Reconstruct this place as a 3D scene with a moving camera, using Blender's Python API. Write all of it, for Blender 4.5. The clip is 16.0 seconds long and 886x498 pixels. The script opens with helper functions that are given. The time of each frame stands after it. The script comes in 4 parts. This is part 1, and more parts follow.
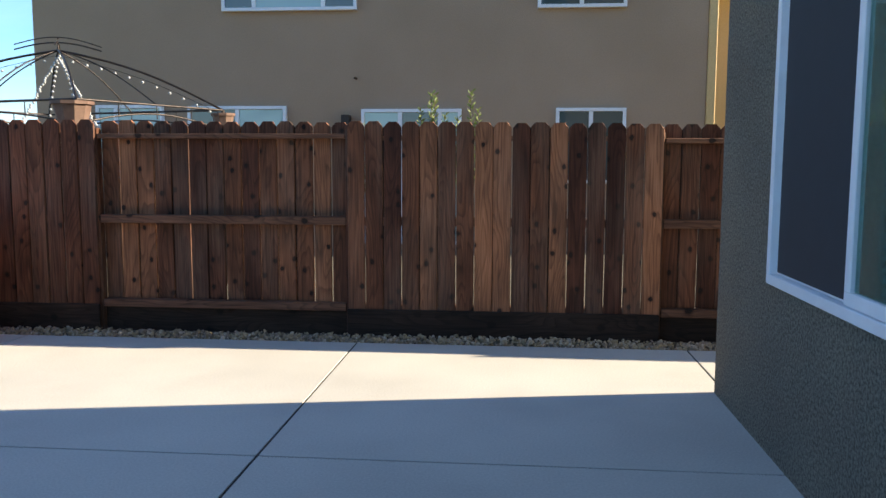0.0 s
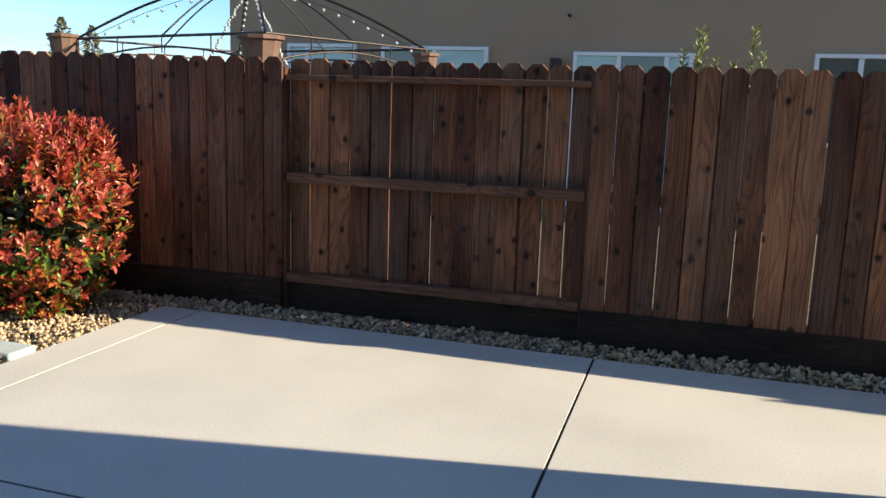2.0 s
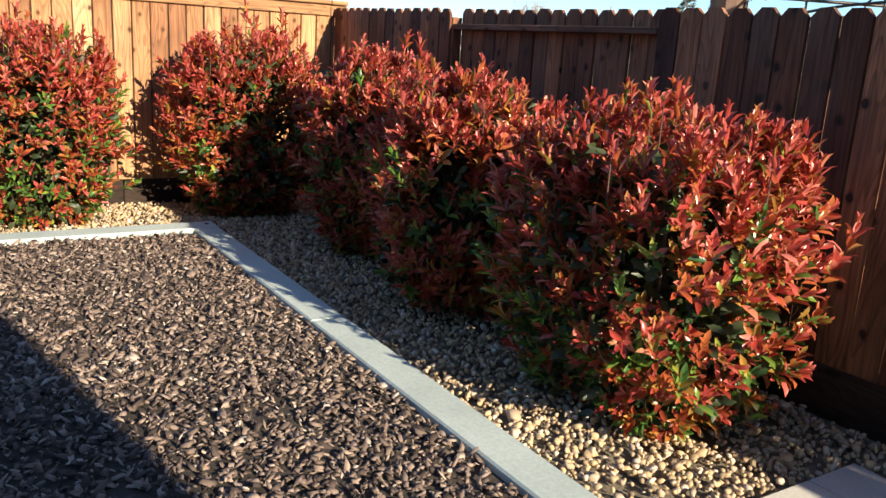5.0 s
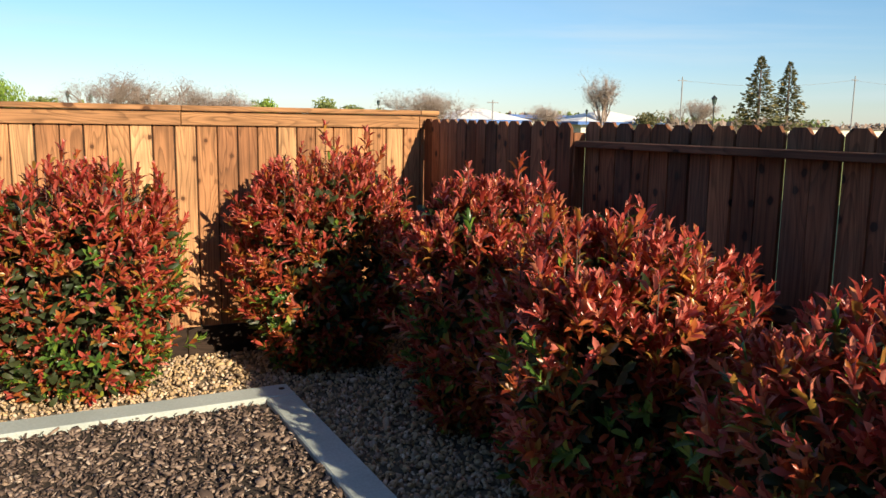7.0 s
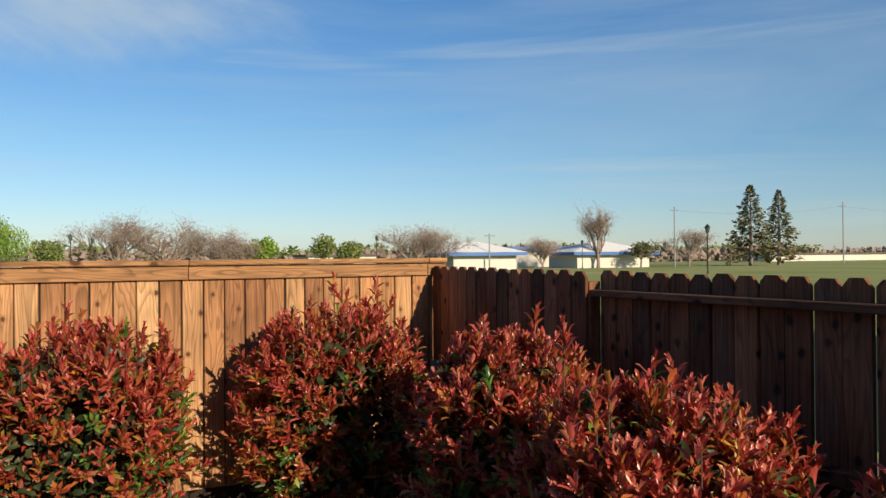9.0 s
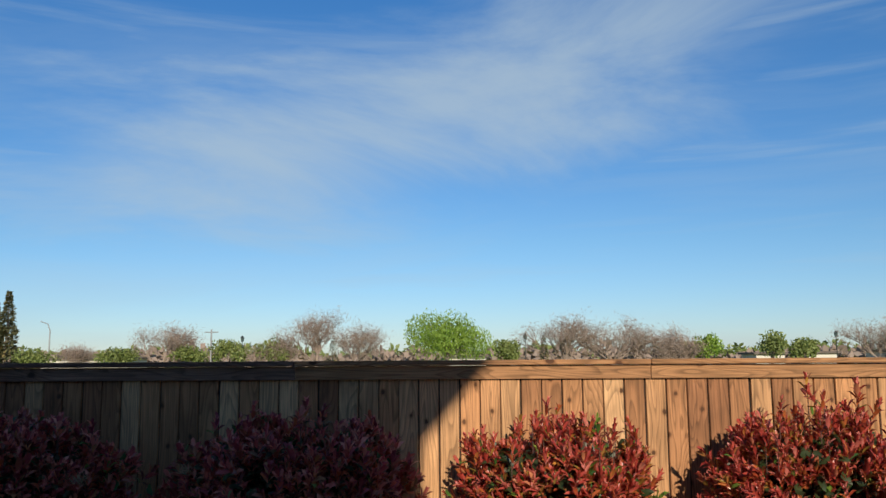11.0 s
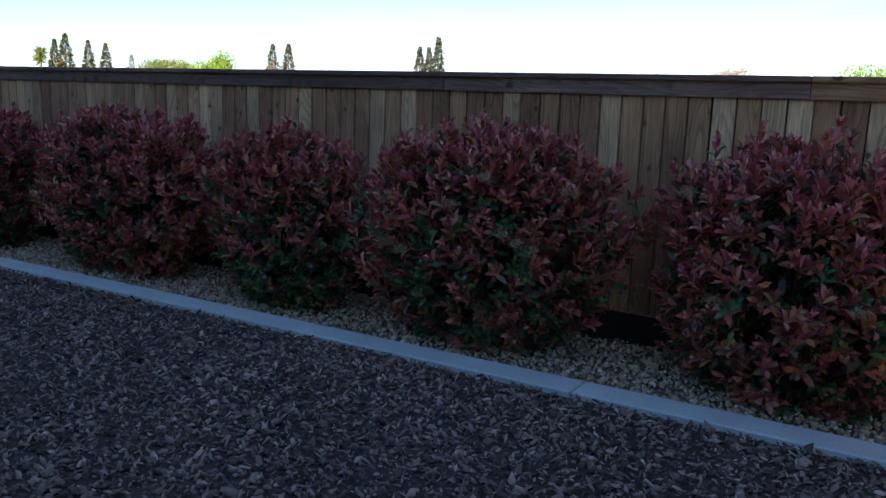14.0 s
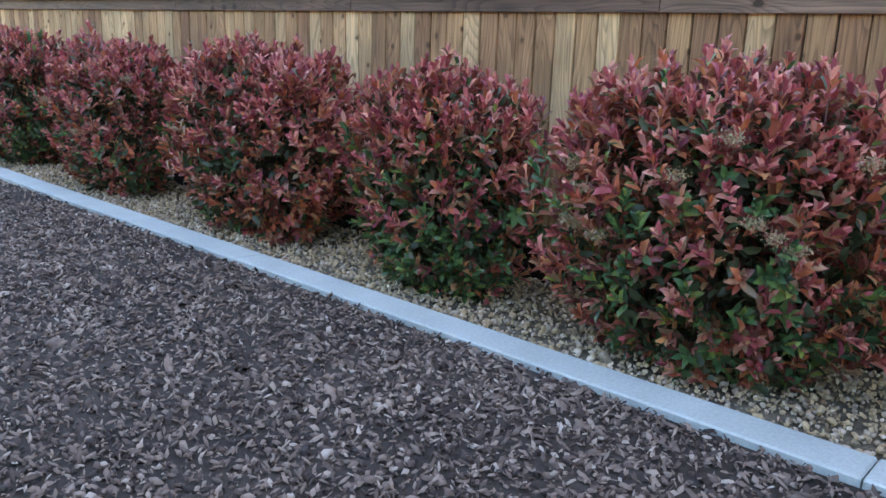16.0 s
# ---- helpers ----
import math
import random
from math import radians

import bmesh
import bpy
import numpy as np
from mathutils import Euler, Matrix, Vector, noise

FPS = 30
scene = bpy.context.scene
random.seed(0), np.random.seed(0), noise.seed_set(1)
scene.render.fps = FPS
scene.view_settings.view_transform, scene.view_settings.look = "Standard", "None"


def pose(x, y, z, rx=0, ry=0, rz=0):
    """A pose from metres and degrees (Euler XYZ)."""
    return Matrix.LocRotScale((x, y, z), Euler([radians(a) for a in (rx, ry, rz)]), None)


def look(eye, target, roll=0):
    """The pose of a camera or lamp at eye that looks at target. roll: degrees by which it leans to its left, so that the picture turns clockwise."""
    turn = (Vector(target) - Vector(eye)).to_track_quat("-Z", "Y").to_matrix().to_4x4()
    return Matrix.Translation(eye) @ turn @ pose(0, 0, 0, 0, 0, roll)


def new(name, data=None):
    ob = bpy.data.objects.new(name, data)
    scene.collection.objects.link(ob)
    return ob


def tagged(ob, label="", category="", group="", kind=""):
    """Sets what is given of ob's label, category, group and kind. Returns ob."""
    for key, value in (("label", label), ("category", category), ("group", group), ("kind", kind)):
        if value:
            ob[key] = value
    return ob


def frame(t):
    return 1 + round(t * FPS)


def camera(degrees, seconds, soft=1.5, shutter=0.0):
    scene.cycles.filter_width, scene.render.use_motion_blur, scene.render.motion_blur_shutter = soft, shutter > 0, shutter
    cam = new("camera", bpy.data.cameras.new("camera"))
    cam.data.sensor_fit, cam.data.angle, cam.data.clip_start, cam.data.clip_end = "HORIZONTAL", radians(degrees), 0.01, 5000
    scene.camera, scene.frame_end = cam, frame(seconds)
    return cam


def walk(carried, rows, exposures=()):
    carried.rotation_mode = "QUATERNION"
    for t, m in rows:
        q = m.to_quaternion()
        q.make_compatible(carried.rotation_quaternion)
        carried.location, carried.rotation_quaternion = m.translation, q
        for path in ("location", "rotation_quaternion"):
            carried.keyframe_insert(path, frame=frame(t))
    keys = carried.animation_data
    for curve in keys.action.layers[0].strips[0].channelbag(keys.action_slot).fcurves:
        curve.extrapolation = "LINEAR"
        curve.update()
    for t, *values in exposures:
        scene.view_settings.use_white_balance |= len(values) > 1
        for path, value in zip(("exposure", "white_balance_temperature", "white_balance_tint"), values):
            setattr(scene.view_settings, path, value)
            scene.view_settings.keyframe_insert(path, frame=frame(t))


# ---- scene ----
cam = camera(57.5, 16.0)
PATH = [
    (0, (-0.137, 0.434, 1.313), (-0.315, 2.415, 1.099), 0.2),
    (0.5, (-0.281, 0.758, 1.319), (-0.567, 2.725, 1.092), 0.4),
    (1, (-0.435, 1.054, 1.341), (-0.86, 2.993, 1.097), 0.6),
    (1.5, (-0.63, 1.402, 1.355), (-1.107, 3.324, 1.078), 0.9),
    (2, (-0.82, 1.758, 1.363), (-1.403, 3.638, 1.012), 1.9),
    (2.5, (-1.165, 2.06, 1.42), (-1.882, 3.876, 0.985), 3.0),
    (3, (-1.469, 2.355, 1.409), (-2.37, 4.078, 0.939), 3.6),
    (3.5, (-1.741, 2.623, 1.397), (-2.847, 4.216, 0.907), 4.4),
    (4, (-2.022, 2.899, 1.393), (-3.345, 4.315, 0.899), 4.0),
    (4.5, (-2.353, 3.135, 1.397), (-3.84, 4.378, 0.901), 3.5),
    (5, (-2.653, 3.365, 1.384), (-4.285, 4.415, 0.903), 3.6),
    (5.2, (-2.781, 3.444, 1.382), (-4.466, 4.417, 0.917), 3.8),
    (7.3, (-3.903, 3.73, 1.672), (-5.651, 4.661, 1.394), 0.6),
    (7.5, (-3.953, 3.733, 1.684), (-5.673, 4.72, 1.421), 0.3),
    (8, (-3.984, 3.734, 1.735), (-5.647, 4.828, 1.535), 0.2),
    (8.2, (-3.983, 3.731, 1.745), (-5.645, 4.834, 1.598), 0.2),
    (10.5, (-3.851, 3.602, 1.753), (-5.822, 3.798, 2.028), -0.7),
    (11, (-3.852, 3.546, 1.758), (-5.831, 3.438, 2.024), -0.4),
    (11.5, (-3.876, 3.416, 1.746), (-5.819, 2.987, 1.947), 0.0),
    (12, (-3.869, 3.33, 1.728), (-5.737, 2.621, 1.816), 0.1),
    (12.5, (-3.9, 3.229, 1.68), (-5.68, 2.318, 1.62), 0.1),
    (13, (-4.014, 3.088, 1.618), (-5.73, 2.084, 1.397), 0.3),
    (13.5, (-4.209, 2.958, 1.559), (-5.91, 1.941, 1.29), 1.0),
    (14, (-4.444, 2.783, 1.514), (-6.141, 1.786, 1.159), 2.0),
    (14.5, (-4.724, 2.563, 1.493), (-6.416, 1.591, 1.055), 2.0),
    (15, (-5.033, 2.339, 1.47), (-6.695, 1.336, 0.986), 2.6),
    (15.5, (-5.298, 2.092, 1.451), (-6.885, 0.982, 0.949), 2.9),
    (16, (-5.506, 1.885, 1.435), (-6.95, 0.596, 0.931), 2.0),
]
EXPO = [
    (0, 1.55, 6900, 11), (0.5, 1.5, 6950, 11), (1, 1.3, 7000, 11), (2.5, 1.2, 6800, 10), (3.5, 1.1, 6600, 10), (5, 1.2, 6800, 11),
    (7.5, 0.5, 7500, 14), (8.2, 0.35, 7500, 13), (10.5, 0.02, 6600, 10), (11.5, 0.02, 6600, 10),
    (12, 0.08, 6500, 9), (12.5, 0.25, 6900, 13), (13.5, 1.0, 6700, 15), (14.5, 2.25, 7200, 17),
    (15, 3.15, 8700, 20), (16, 3.85, 10300, 19),
]
walk(cam, [(t, look(e, a, r)) for t, e, a, r in PATH], EXPO)

# ---- light ----
SUN = Vector((1, 0.19, 0.43)).normalized()
world = bpy.data.worlds.new("world")
world.use_nodes = True
scene.world = world
wn, wl = world.node_tree.nodes, world.node_tree.links
bg = wn["Background"]
sky = wn.new("ShaderNodeTexSky")
sky.sky_type, sky.sun_disc = "NISHITA", False
sky.sun_elevation = math.asin(SUN.z)
sky.sun_rotation = math.atan2(SUN.x, SUN.y)
sky.air_density, sky.dust_density, sky.ozone_density = 1.0, 0.15, 3.0
tc = wn.new("ShaderNodeTexCoord")
mp = wn.new("ShaderNodeMapping")
mp.inputs["Rotation"].default_value = (0.25, 0.1, 0.5)
mp.inputs["Scale"].default_value = (1.0, 0.7, 4.2)
wl.new(tc.outputs["Generated"], mp.inputs["Vector"])
cn = wn.new("ShaderNodeTexNoise")
cn.inputs["Scale"].default_value, cn.inputs["Detail"].default_value = 1.5, 10
cn.inputs["Roughness"].default_value, cn.inputs["Distortion"].default_value = 0.55, 0.5
wl.new(mp.outputs["Vector"], cn.inputs["Vector"])
cr = wn.new("ShaderNodeValToRGB")
cr.color_ramp.elements[0].position, cr.color_ramp.elements[1].position = 0.50, 0.85
cr.color_ramp.elements[1].color = (0.5, 0.5, 0.5, 1)
wl.new(cn.outputs["Fac"], cr.inputs["Fac"])
mx = wn.new("ShaderNodeMixRGB")
mx.inputs["Color2"].default_value = (4.9, 6.2, 7.2, 1)
wisp = wn.new("ShaderNodeMapping")
wisp.vector_type = "TEXTURE"
wisp.inputs["Location"].default_value = (-0.93, -0.06, 0.30)
wisp.inputs["Rotation"].default_value = (radians(13), 0, 0)
wisp.inputs["Scale"].default_value = (1.0, 0.60, 0.15)
wl.new(tc.outputs["Generated"], wisp.inputs["Vector"])
wlen = wn.new("ShaderNodeVectorMath")
wlen.operation = "LENGTH"
wl.new(wisp.outputs["Vector"], wlen.inputs[0])
cloud = wn.new("ShaderNodeTexNoise")
cloud.inputs["Scale"].default_value, cloud.inputs["Detail"].default_value = 2.6, 8
cloud.inputs["Roughness"].default_value, cloud.inputs["Distortion"].default_value = 0.6, 0.6
cmap = wn.new("ShaderNodeMapping")
cmap.inputs["Rotation"].default_value = (radians(-13), 0, 0)
cmap.inputs["Scale"].default_value = (1.0, 0.8, 2.6)
wl.new(tc.outputs["Generated"], cmap.inputs["Vector"])
wl.new(cmap.outputs["Vector"], cloud.inputs["Vector"])
less = wn.new("ShaderNodeMath")
less.operation = "MULTIPLY_ADD"
less.inputs[1].default_value = 2.1
wl.new(cloud.outputs["Fac"], less.inputs[0])
neg = wn.new("ShaderNodeMath")
neg.operation, neg.inputs[0].default_value = "SUBTRACT", 0.0
wl.new(wlen.outputs["Value"], neg.inputs[1])
wl.new(neg.outputs["Value"], less.inputs[2])
veil = wn.new("ShaderNodeValToRGB")
veil.color_ramp.interpolation = "EASE"
veil.color_ramp.elements[0].position, veil.color_ramp.elements[1].position = 0.0, 0.95
veil.color_ramp.elements[1].color = (0.72, 0.72, 0.72, 1)
wl.new(less.outputs["Value"], veil.inputs["Fac"])
thin = wn.new("ShaderNodeMapping")
thin.inputs["Rotation"].default_value = (radians(-4), 0, 0)
thin.inputs["Location"].default_value = (0.4, 1.3, 0.2)
thin.inputs["Scale"].default_value = (1.0, 0.9, 13.0)
wl.new(tc.outputs["Generated"], thin.inputs["Vector"])
sn = wn.new("ShaderNodeTexNoise")
sn.inputs["Scale"].default_value, sn.inputs["Detail"].default_value = 1.7, 7
sn.inputs["Roughness"].default_value, sn.inputs["Distortion"].default_value = 0.55, 0.35
wl.new(thin.outputs["Vector"], sn.inputs["Vector"])
sr = wn.new("ShaderNodeValToRGB")
sr.color_ramp.interpolation = "EASE"
sr.color_ramp.elements[0].position, sr.color_ramp.elements[1].position = 0.50, 0.76
sr.color_ramp.elements[1].color = (0.36, 0.36, 0.36, 1)
wl.new(sn.outputs["Fac"], sr.inputs["Fac"])
more = wn.new("ShaderNodeMixRGB")
more.blend_type = "LIGHTEN"
more.inputs["Fac"].default_value = 1.0
wl.new(cr.outputs["Color"], more.inputs["Color1"])
wl.new(sr.outputs["Color"], more.inputs["Color2"])
both = wn.new("ShaderNodeMixRGB")
both.blend_type = "LIGHTEN"
both.inputs["Fac"].default_value = 1.0
wl.new(more.outputs["Color"], both.inputs["Color1"])
wl.new(veil.outputs["Color"], both.inputs["Color2"])
wl.new(both.outputs["Color"], mx.inputs["Fac"])
tint = wn.new("ShaderNodeMixRGB")
tint.blend_type = "MULTIPLY"
tint.inputs["Fac"].default_value = 1.0
sz = wn.new("ShaderNodeSeparateXYZ")
wl.new(tc.outputs["Generated"], sz.inputs["Vector"])
tr = wn.new("ShaderNodeValToRGB")
tr.color_ramp.elements[0].position, tr.color_ramp.elements[0].color = 0.0, (0.76, 0.90, 1.20, 1)
mid = tr.color_ramp.elements.new(0.14)
mid.color = (0.66, 0.94, 1.17, 1)
tr.color_ramp.elements[2].position, tr.color_ramp.elements[2].color = 0.45, (0.40, 0.93, 1.36, 1)
high = tr.color_ramp.elements.new(0.80)
high.color = (0.78, 0.78, 1.02, 1)
wl.new(sz.outputs["Z"], tr.inputs["Fac"])
wl.new(tr.outputs["Color"], tint.inputs["Color2"])
wl.new(sky.outputs["Color"], tint.inputs["Color1"])
wl.new(tint.outputs["Color"], mx.inputs["Color1"])
wl.new(mx.outputs["Color"], bg.inputs["Color"])
bg.inputs["Strength"].default_value = 0.088
sun_data = bpy.data.lights.new("sun", "SUN")
sun_data.energy, sun_data.angle, sun_data.color = 5.0, radians(0.53), (1.0, 0.9, 0.73)
sun_lamp = new("sun", sun_data)
sun_lamp.matrix_world = look(SUN * 40, (0, 0, 0))


# ---- materials ----
class Mat:
    """A small builder of node materials."""

    def __init__(self, name, rough=0.8, metal=0.0, spec=0.5):
        self.m = bpy.data.materials.new(name)
        self.m.use_nodes = True
        self.n, self.l = self.m.node_tree.nodes, self.m.node_tree.links
        self.b = self.n["Principled BSDF"]
        self.b.inputs["Roughness"].default_value = rough
        self.b.inputs["Metallic"].default_value = metal
        self.b.inputs["Specular IOR Level"].default_value = spec
        self.tc = self.n.new("ShaderNodeTexCoord")

    def vec(self, scale=(1, 1, 1), shift=False):
        mp = self.n.new("ShaderNodeMapping")
        mp.inputs["Scale"].default_value = scale
        self.l.new(self.tc.outputs["Object"], mp.inputs["Vector"])
        if shift:
            oi = self.n.new("ShaderNodeObjectInfo")
            mu = self.n.new("ShaderNodeVectorMath")
            mu.operation = "SCALE"
            mu.inputs[0].default_value = (37, 91, 53)
            self.l.new(oi.outputs["Random"], mu.inputs["Scale"])
            self.l.new(mu.outputs["Vector"], mp.inputs["Location"])
        return mp.outputs["Vector"]

    def noise(self, v, scale, detail=4, rough=0.5, dist=0.0):
        n = self.n.new("ShaderNodeTexNoise")
        n.inputs["Scale"].default_value, n.inputs["Detail"].default_value = scale, detail
        n.inputs["Roughness"].default_value, n.inputs["Distortion"].default_value = rough, dist
        self.l.new(v, n.inputs["Vector"])
        return n.outputs["Fac"]

    def voro(self, v, scale):
        n = self.n.new("ShaderNodeTexVoronoi")
        n.inputs["Scale"].default_value = scale
        self.l.new(v, n.inputs["Vector"])
        return n.outputs["Distance"]

    def ramp(self, fac, *stops):
        r = self.n.new("ShaderNodeValToRGB")
        e = r.color_ramp.elements
        while len(e) < len(stops):
            e.new(0.5)
        for k, (p, c) in enumerate(stops):
            e[k].position = p
            e[k].color = (*c, 1) if isinstance(c, tuple) else (c, c, c, 1)
        self.l.new(fac, r.inputs["Fac"])
        return r.outputs["Color"]

    def mix(self, kind, fac, a, b):
        m = self.n.new("ShaderNodeMixRGB")
        m.blend_type = kind
        for key, v in (("Fac", fac), ("Color1", a), ("Color2", b)):
            if isinstance(v, (int, float)):
                m.inputs[key].default_value = v if key == "Fac" else (v, v, v, 1)
            elif isinstance(v, tuple):
                m.inputs[key].default_value = (*v, 1)
            else:
                self.l.new(v, m.inputs[key])
        return m.outputs["Color"]

    def random(self, island=False):
        if island:
            return self.n.new("ShaderNodeNewGeometry").outputs["Random Per Island"]
        return self.n.new("ShaderNodeObjectInfo").outputs["Random"]

    def base(self, c):
        if isinstance(c, tuple):
            self.b.inputs["Base Color"].default_value = (*c, 1)
        else:
            self.l.new(c, self.b.inputs["Base Color"])

    def bump(self, h, strength=0.3, dist=0.01):
        b = self.n.new("ShaderNodeBump")
        b.inputs["Strength"].default_value, b.inputs["Distance"].default_value = strength, dist
        self.l.new(h, b.inputs["Height"])
        self.l.new(b.outputs["Normal"], self.b.inputs["Normal"])


def wood(name, dark, mid, light, knot=(0.02, 0.012, 0.008), stain=0.6, knots=0.5, along="z", grey=0.0, size=0.15, fine=0.5):
    """Sawn boards: fine grain, cathedral rings, knots with a halo, stains and grey wear."""
    w = Mat(name, 0.78, spec=0.25)

    def run(k):
        return tuple(k if q == along else 1 for q in "xyz")
    grain = w.noise(w.vec(run(0.03), True), 75, 4, 0.6, 0.6)
    wide = w.noise(w.vec(run(0.13), True), 6.5, 1.5, 0.4, 0.4)
    wave = w.n.new("ShaderNodeMath")
    wave.operation = "MULTIPLY"
    wave.inputs[1].default_value = 17.0
    w.l.new(wide, wave.inputs[0])
    saw = w.n.new("ShaderNodeMath")
    saw.operation = "FRACT"
    w.l.new(wave.outputs["Value"], saw.inputs[0])
    rings = w.ramp(saw.outputs["Value"], (0.0, 0.55), (0.10, 1.12), (0.6, 1.0), (1.0, 0.55))
    tone = w.ramp(w.random(), (0.0, dark), (0.32, mid), (0.66, light), (0.8, mid), (1.0, dark))
    c = w.mix("MULTIPLY", fine, tone, w.ramp(grain, (0.35, 0.35), (0.62, 1.25)))
    c = w.mix("MULTIPLY", 0.8, c, rings)
    sp = w.n.new("ShaderNodeSeparateXYZ")
    cb = w.n.new("ShaderNodeCombineXYZ")
    w.l.new(w.vec(run(0.80), True), sp.inputs["Vector"])
    w.l.new(sp.outputs["Y" if along == "y" else "X"], cb.inputs["X"])
    w.l.new(sp.outputs["Z"], cb.inputs["Y"])
    n = w.n.new("ShaderNodeTexVoronoi")
    n.voronoi_dimensions = "2D"
    n.inputs["Scale"].default_value = 5.0
    w.l.new(cb.outputs["Vector"], n.inputs["Vector"])
    wob = w.noise(w.vec((1, 1, 1), True), 30, 2)
    some = w.ramp(n.outputs["Color"], (1 - knots - 0.02, 0.0), (1 - knots, 1.0))
    vk = w.mix("ADD", 0.10, n.outputs["Distance"], wob)
    halo = w.mix("MULTIPLY", 1.0, w.ramp(vk, (size, 0.55), (size + 0.08, 0.0)), some)
    core = w.mix("MULTIPLY", 1.0, w.ramp(vk, (size - 0.01, 0.95), (size + 0.02, 0.0)), some)
    c = w.mix("MIX", halo, c, w.mix("MULTIPLY", 1.0, c, (0.40, 0.30, 0.25)))
    c = w.mix("MIX", core, c, knot)
    c = w.mix("MULTIPLY", stain, c, w.ramp(w.noise(w.vec(run(0.5), True), 3.1, 4), (0.35, 0.45), (0.65, 1.15)))
    if grey:
        bare = w.ramp(w.noise(w.vec((1.6, 1.6, 0.5), True), 1.7, 3), (0.45, 0.0), (0.62, grey))
        c = w.mix("MIX", bare, c, w.mix("MULTIPLY", 1.0, (0.22, 0.15, 0.105), w.ramp(grain, (0.35, 0.4), (0.6, 1.2))))
    w.base(c)
    w.bump(w.mix("MULTIPLY", 0.7, rings, grain), 0.45, 0.004)
    return w.m


def speckled(name, colours, rough=0.85, scale=30, bump=0.2, dist=0.004, big=1.4, island=False, grit=0.5):
    w = Mat(name, rough, spec=0.3)
    v = w.vec()
    fine, wide = w.noise(v, scale, 6, 0.65), w.noise(v, big, 3)
    c = w.ramp(w.random(True) if island else wide, *colours)
    c = w.mix("MULTIPLY", grit, c, w.ramp(fine, (0.3, 0.65), (0.7, 1.15)) if grit <= 0.5 else w.ramp(fine, (0.36, 0.35), (0.62, 1.35)))
    w.base(c)
    w.bump(fine, bump, dist)
    return w.m


def plain(name, colour, rough=0.5, metal=0.0):
    w = Mat(name, rough, metal)
    n = w.noise(w.vec(), 9, 4)
    w.base(w.mix("MULTIPLY", 0.25, colour, w.ramp(n, (0.3, 0.75), (0.7, 1.1))))
    return w.m


def leafy(name, stops, rough=0.35, back=0.3):
    w = Mat(name, rough, spec=0.5)
    c = w.ramp(w.random(True), *stops)
    c = w.mix("MULTIPLY", 0.3, c, w.ramp(w.noise(w.vec(), 40, 2), (0.3, 0.7), (0.7, 1.15)))
    w.base(c)
    tr = w.n.new("ShaderNodeBsdfTranslucent")
    w.l.new(c, tr.inputs["Color"])
    mixer = w.n.new("ShaderNodeMixShader")
    mixer.inputs["Fac"].default_value = back
    w.l.new(w.b.outputs["BSDF"], mixer.inputs[1])
    w.l.new(tr.outputs["BSDF"], mixer.inputs[2])
    w.l.new(mixer.outputs["Shader"], w.n["Material Output"].inputs["Surface"])
    return w.m


WOOD_OLD = wood("weathered_redwood", (0.085, 0.030, 0.017), (0.20, 0.077, 0.038), (0.37, 0.155, 0.075), stain=0.85, knots=0.75, grey=0.28, size=0.12)
WOOD_RAIL = wood("rail_redwood", (0.15, 0.070, 0.042), (0.22, 0.105, 0.060), (0.26, 0.13, 0.075), along="x")
# side fence kickboards: far darker than the boards above them
WOOD_DARK = wood("near_black_redwood", (0.03, 0.018, 0.012), (0.04, 0.024, 0.016), (0.055, 0.032, 0.02), stain=0.8, along="x")
# back fence kickboards: shade at the fence foot put into the wood colour
WOOD_DARK_Y = wood("foot_shade_redwood", (0.03, 0.018, 0.012), (0.04, 0.024, 0.016), (0.055, 0.032, 0.02), stain=0.8, along="y")
# near-black for unseen strips added behind board gaps to make the joints dark
GAP_BLOCK = plain("gap_blocker_black", (0.025, 0.016, 0.011), 0.95)
WOOD_TRIM = wood("trim_cedar", (0.31, 0.155, 0.075), (0.40, 0.205, 0.092), (0.47, 0.25, 0.115), knot=(0.09, 0.04, 0.02), stain=0.35, knots=0.35, along="y")
# darker copy of the trim cedar: shade on the far stretch put into its colour
WOOD_TRIM_SHADED = wood("shaded_trim_cedar", (0.15, 0.080, 0.052), (0.20, 0.108, 0.07), (0.25, 0.14, 0.09), knot=(0.05, 0.025, 0.015), stain=0.5, knots=0.3, along="y")
WOOD_NEW = wood("honey_cedar", (0.27, 0.115, 0.055), (0.50, 0.245, 0.110), (0.68, 0.40, 0.20), knot=(0.10, 0.045, 0.02), stain=0.6, knots=0.45, size=0.105, fine=0.45)
CONCRETE = speckled("broomed_concrete", ((0.25, (0.46, 0.435, 0.38)), (0.5, (0.54, 0.515, 0.45)), (0.75, (0.60, 0.57, 0.495))), 0.85, 90, 0.12, 0.002, 0.9)
JOINT = plain("joint_shadow", (0.022, 0.02, 0.019), 0.9)
CURB = speckled("curb_concrete", ((0.3, (0.37, 0.425, 0.39)), (0.7, (0.46, 0.52, 0.475))), 0.8, 60, 0.25, 0.003, 2.5)
SOIL = speckled("dark_soil", ((0.3, (0.035, 0.028, 0.022)), (0.7, (0.07, 0.055, 0.042))), 0.95, 35, 0.6, 0.02)
GRIT = speckled("fine_grit", ((0.3, (0.10, 0.085, 0.06)), (0.7, (0.24, 0.20, 0.14))), 0.95, 60, 0.7, 0.01, 12)
PEBBLE = speckled("river_pebbles", ((0.0, (0.16, 0.12, 0.08)), (0.25, (0.48, 0.34, 0.19)), (0.5, (0.60, 0.42, 0.23)), (0.75, (0.36, 0.27, 0.20)), (1.0, (0.78, 0.62, 0.44))), 0.6, 120, 0.1, 0.002, island=True)
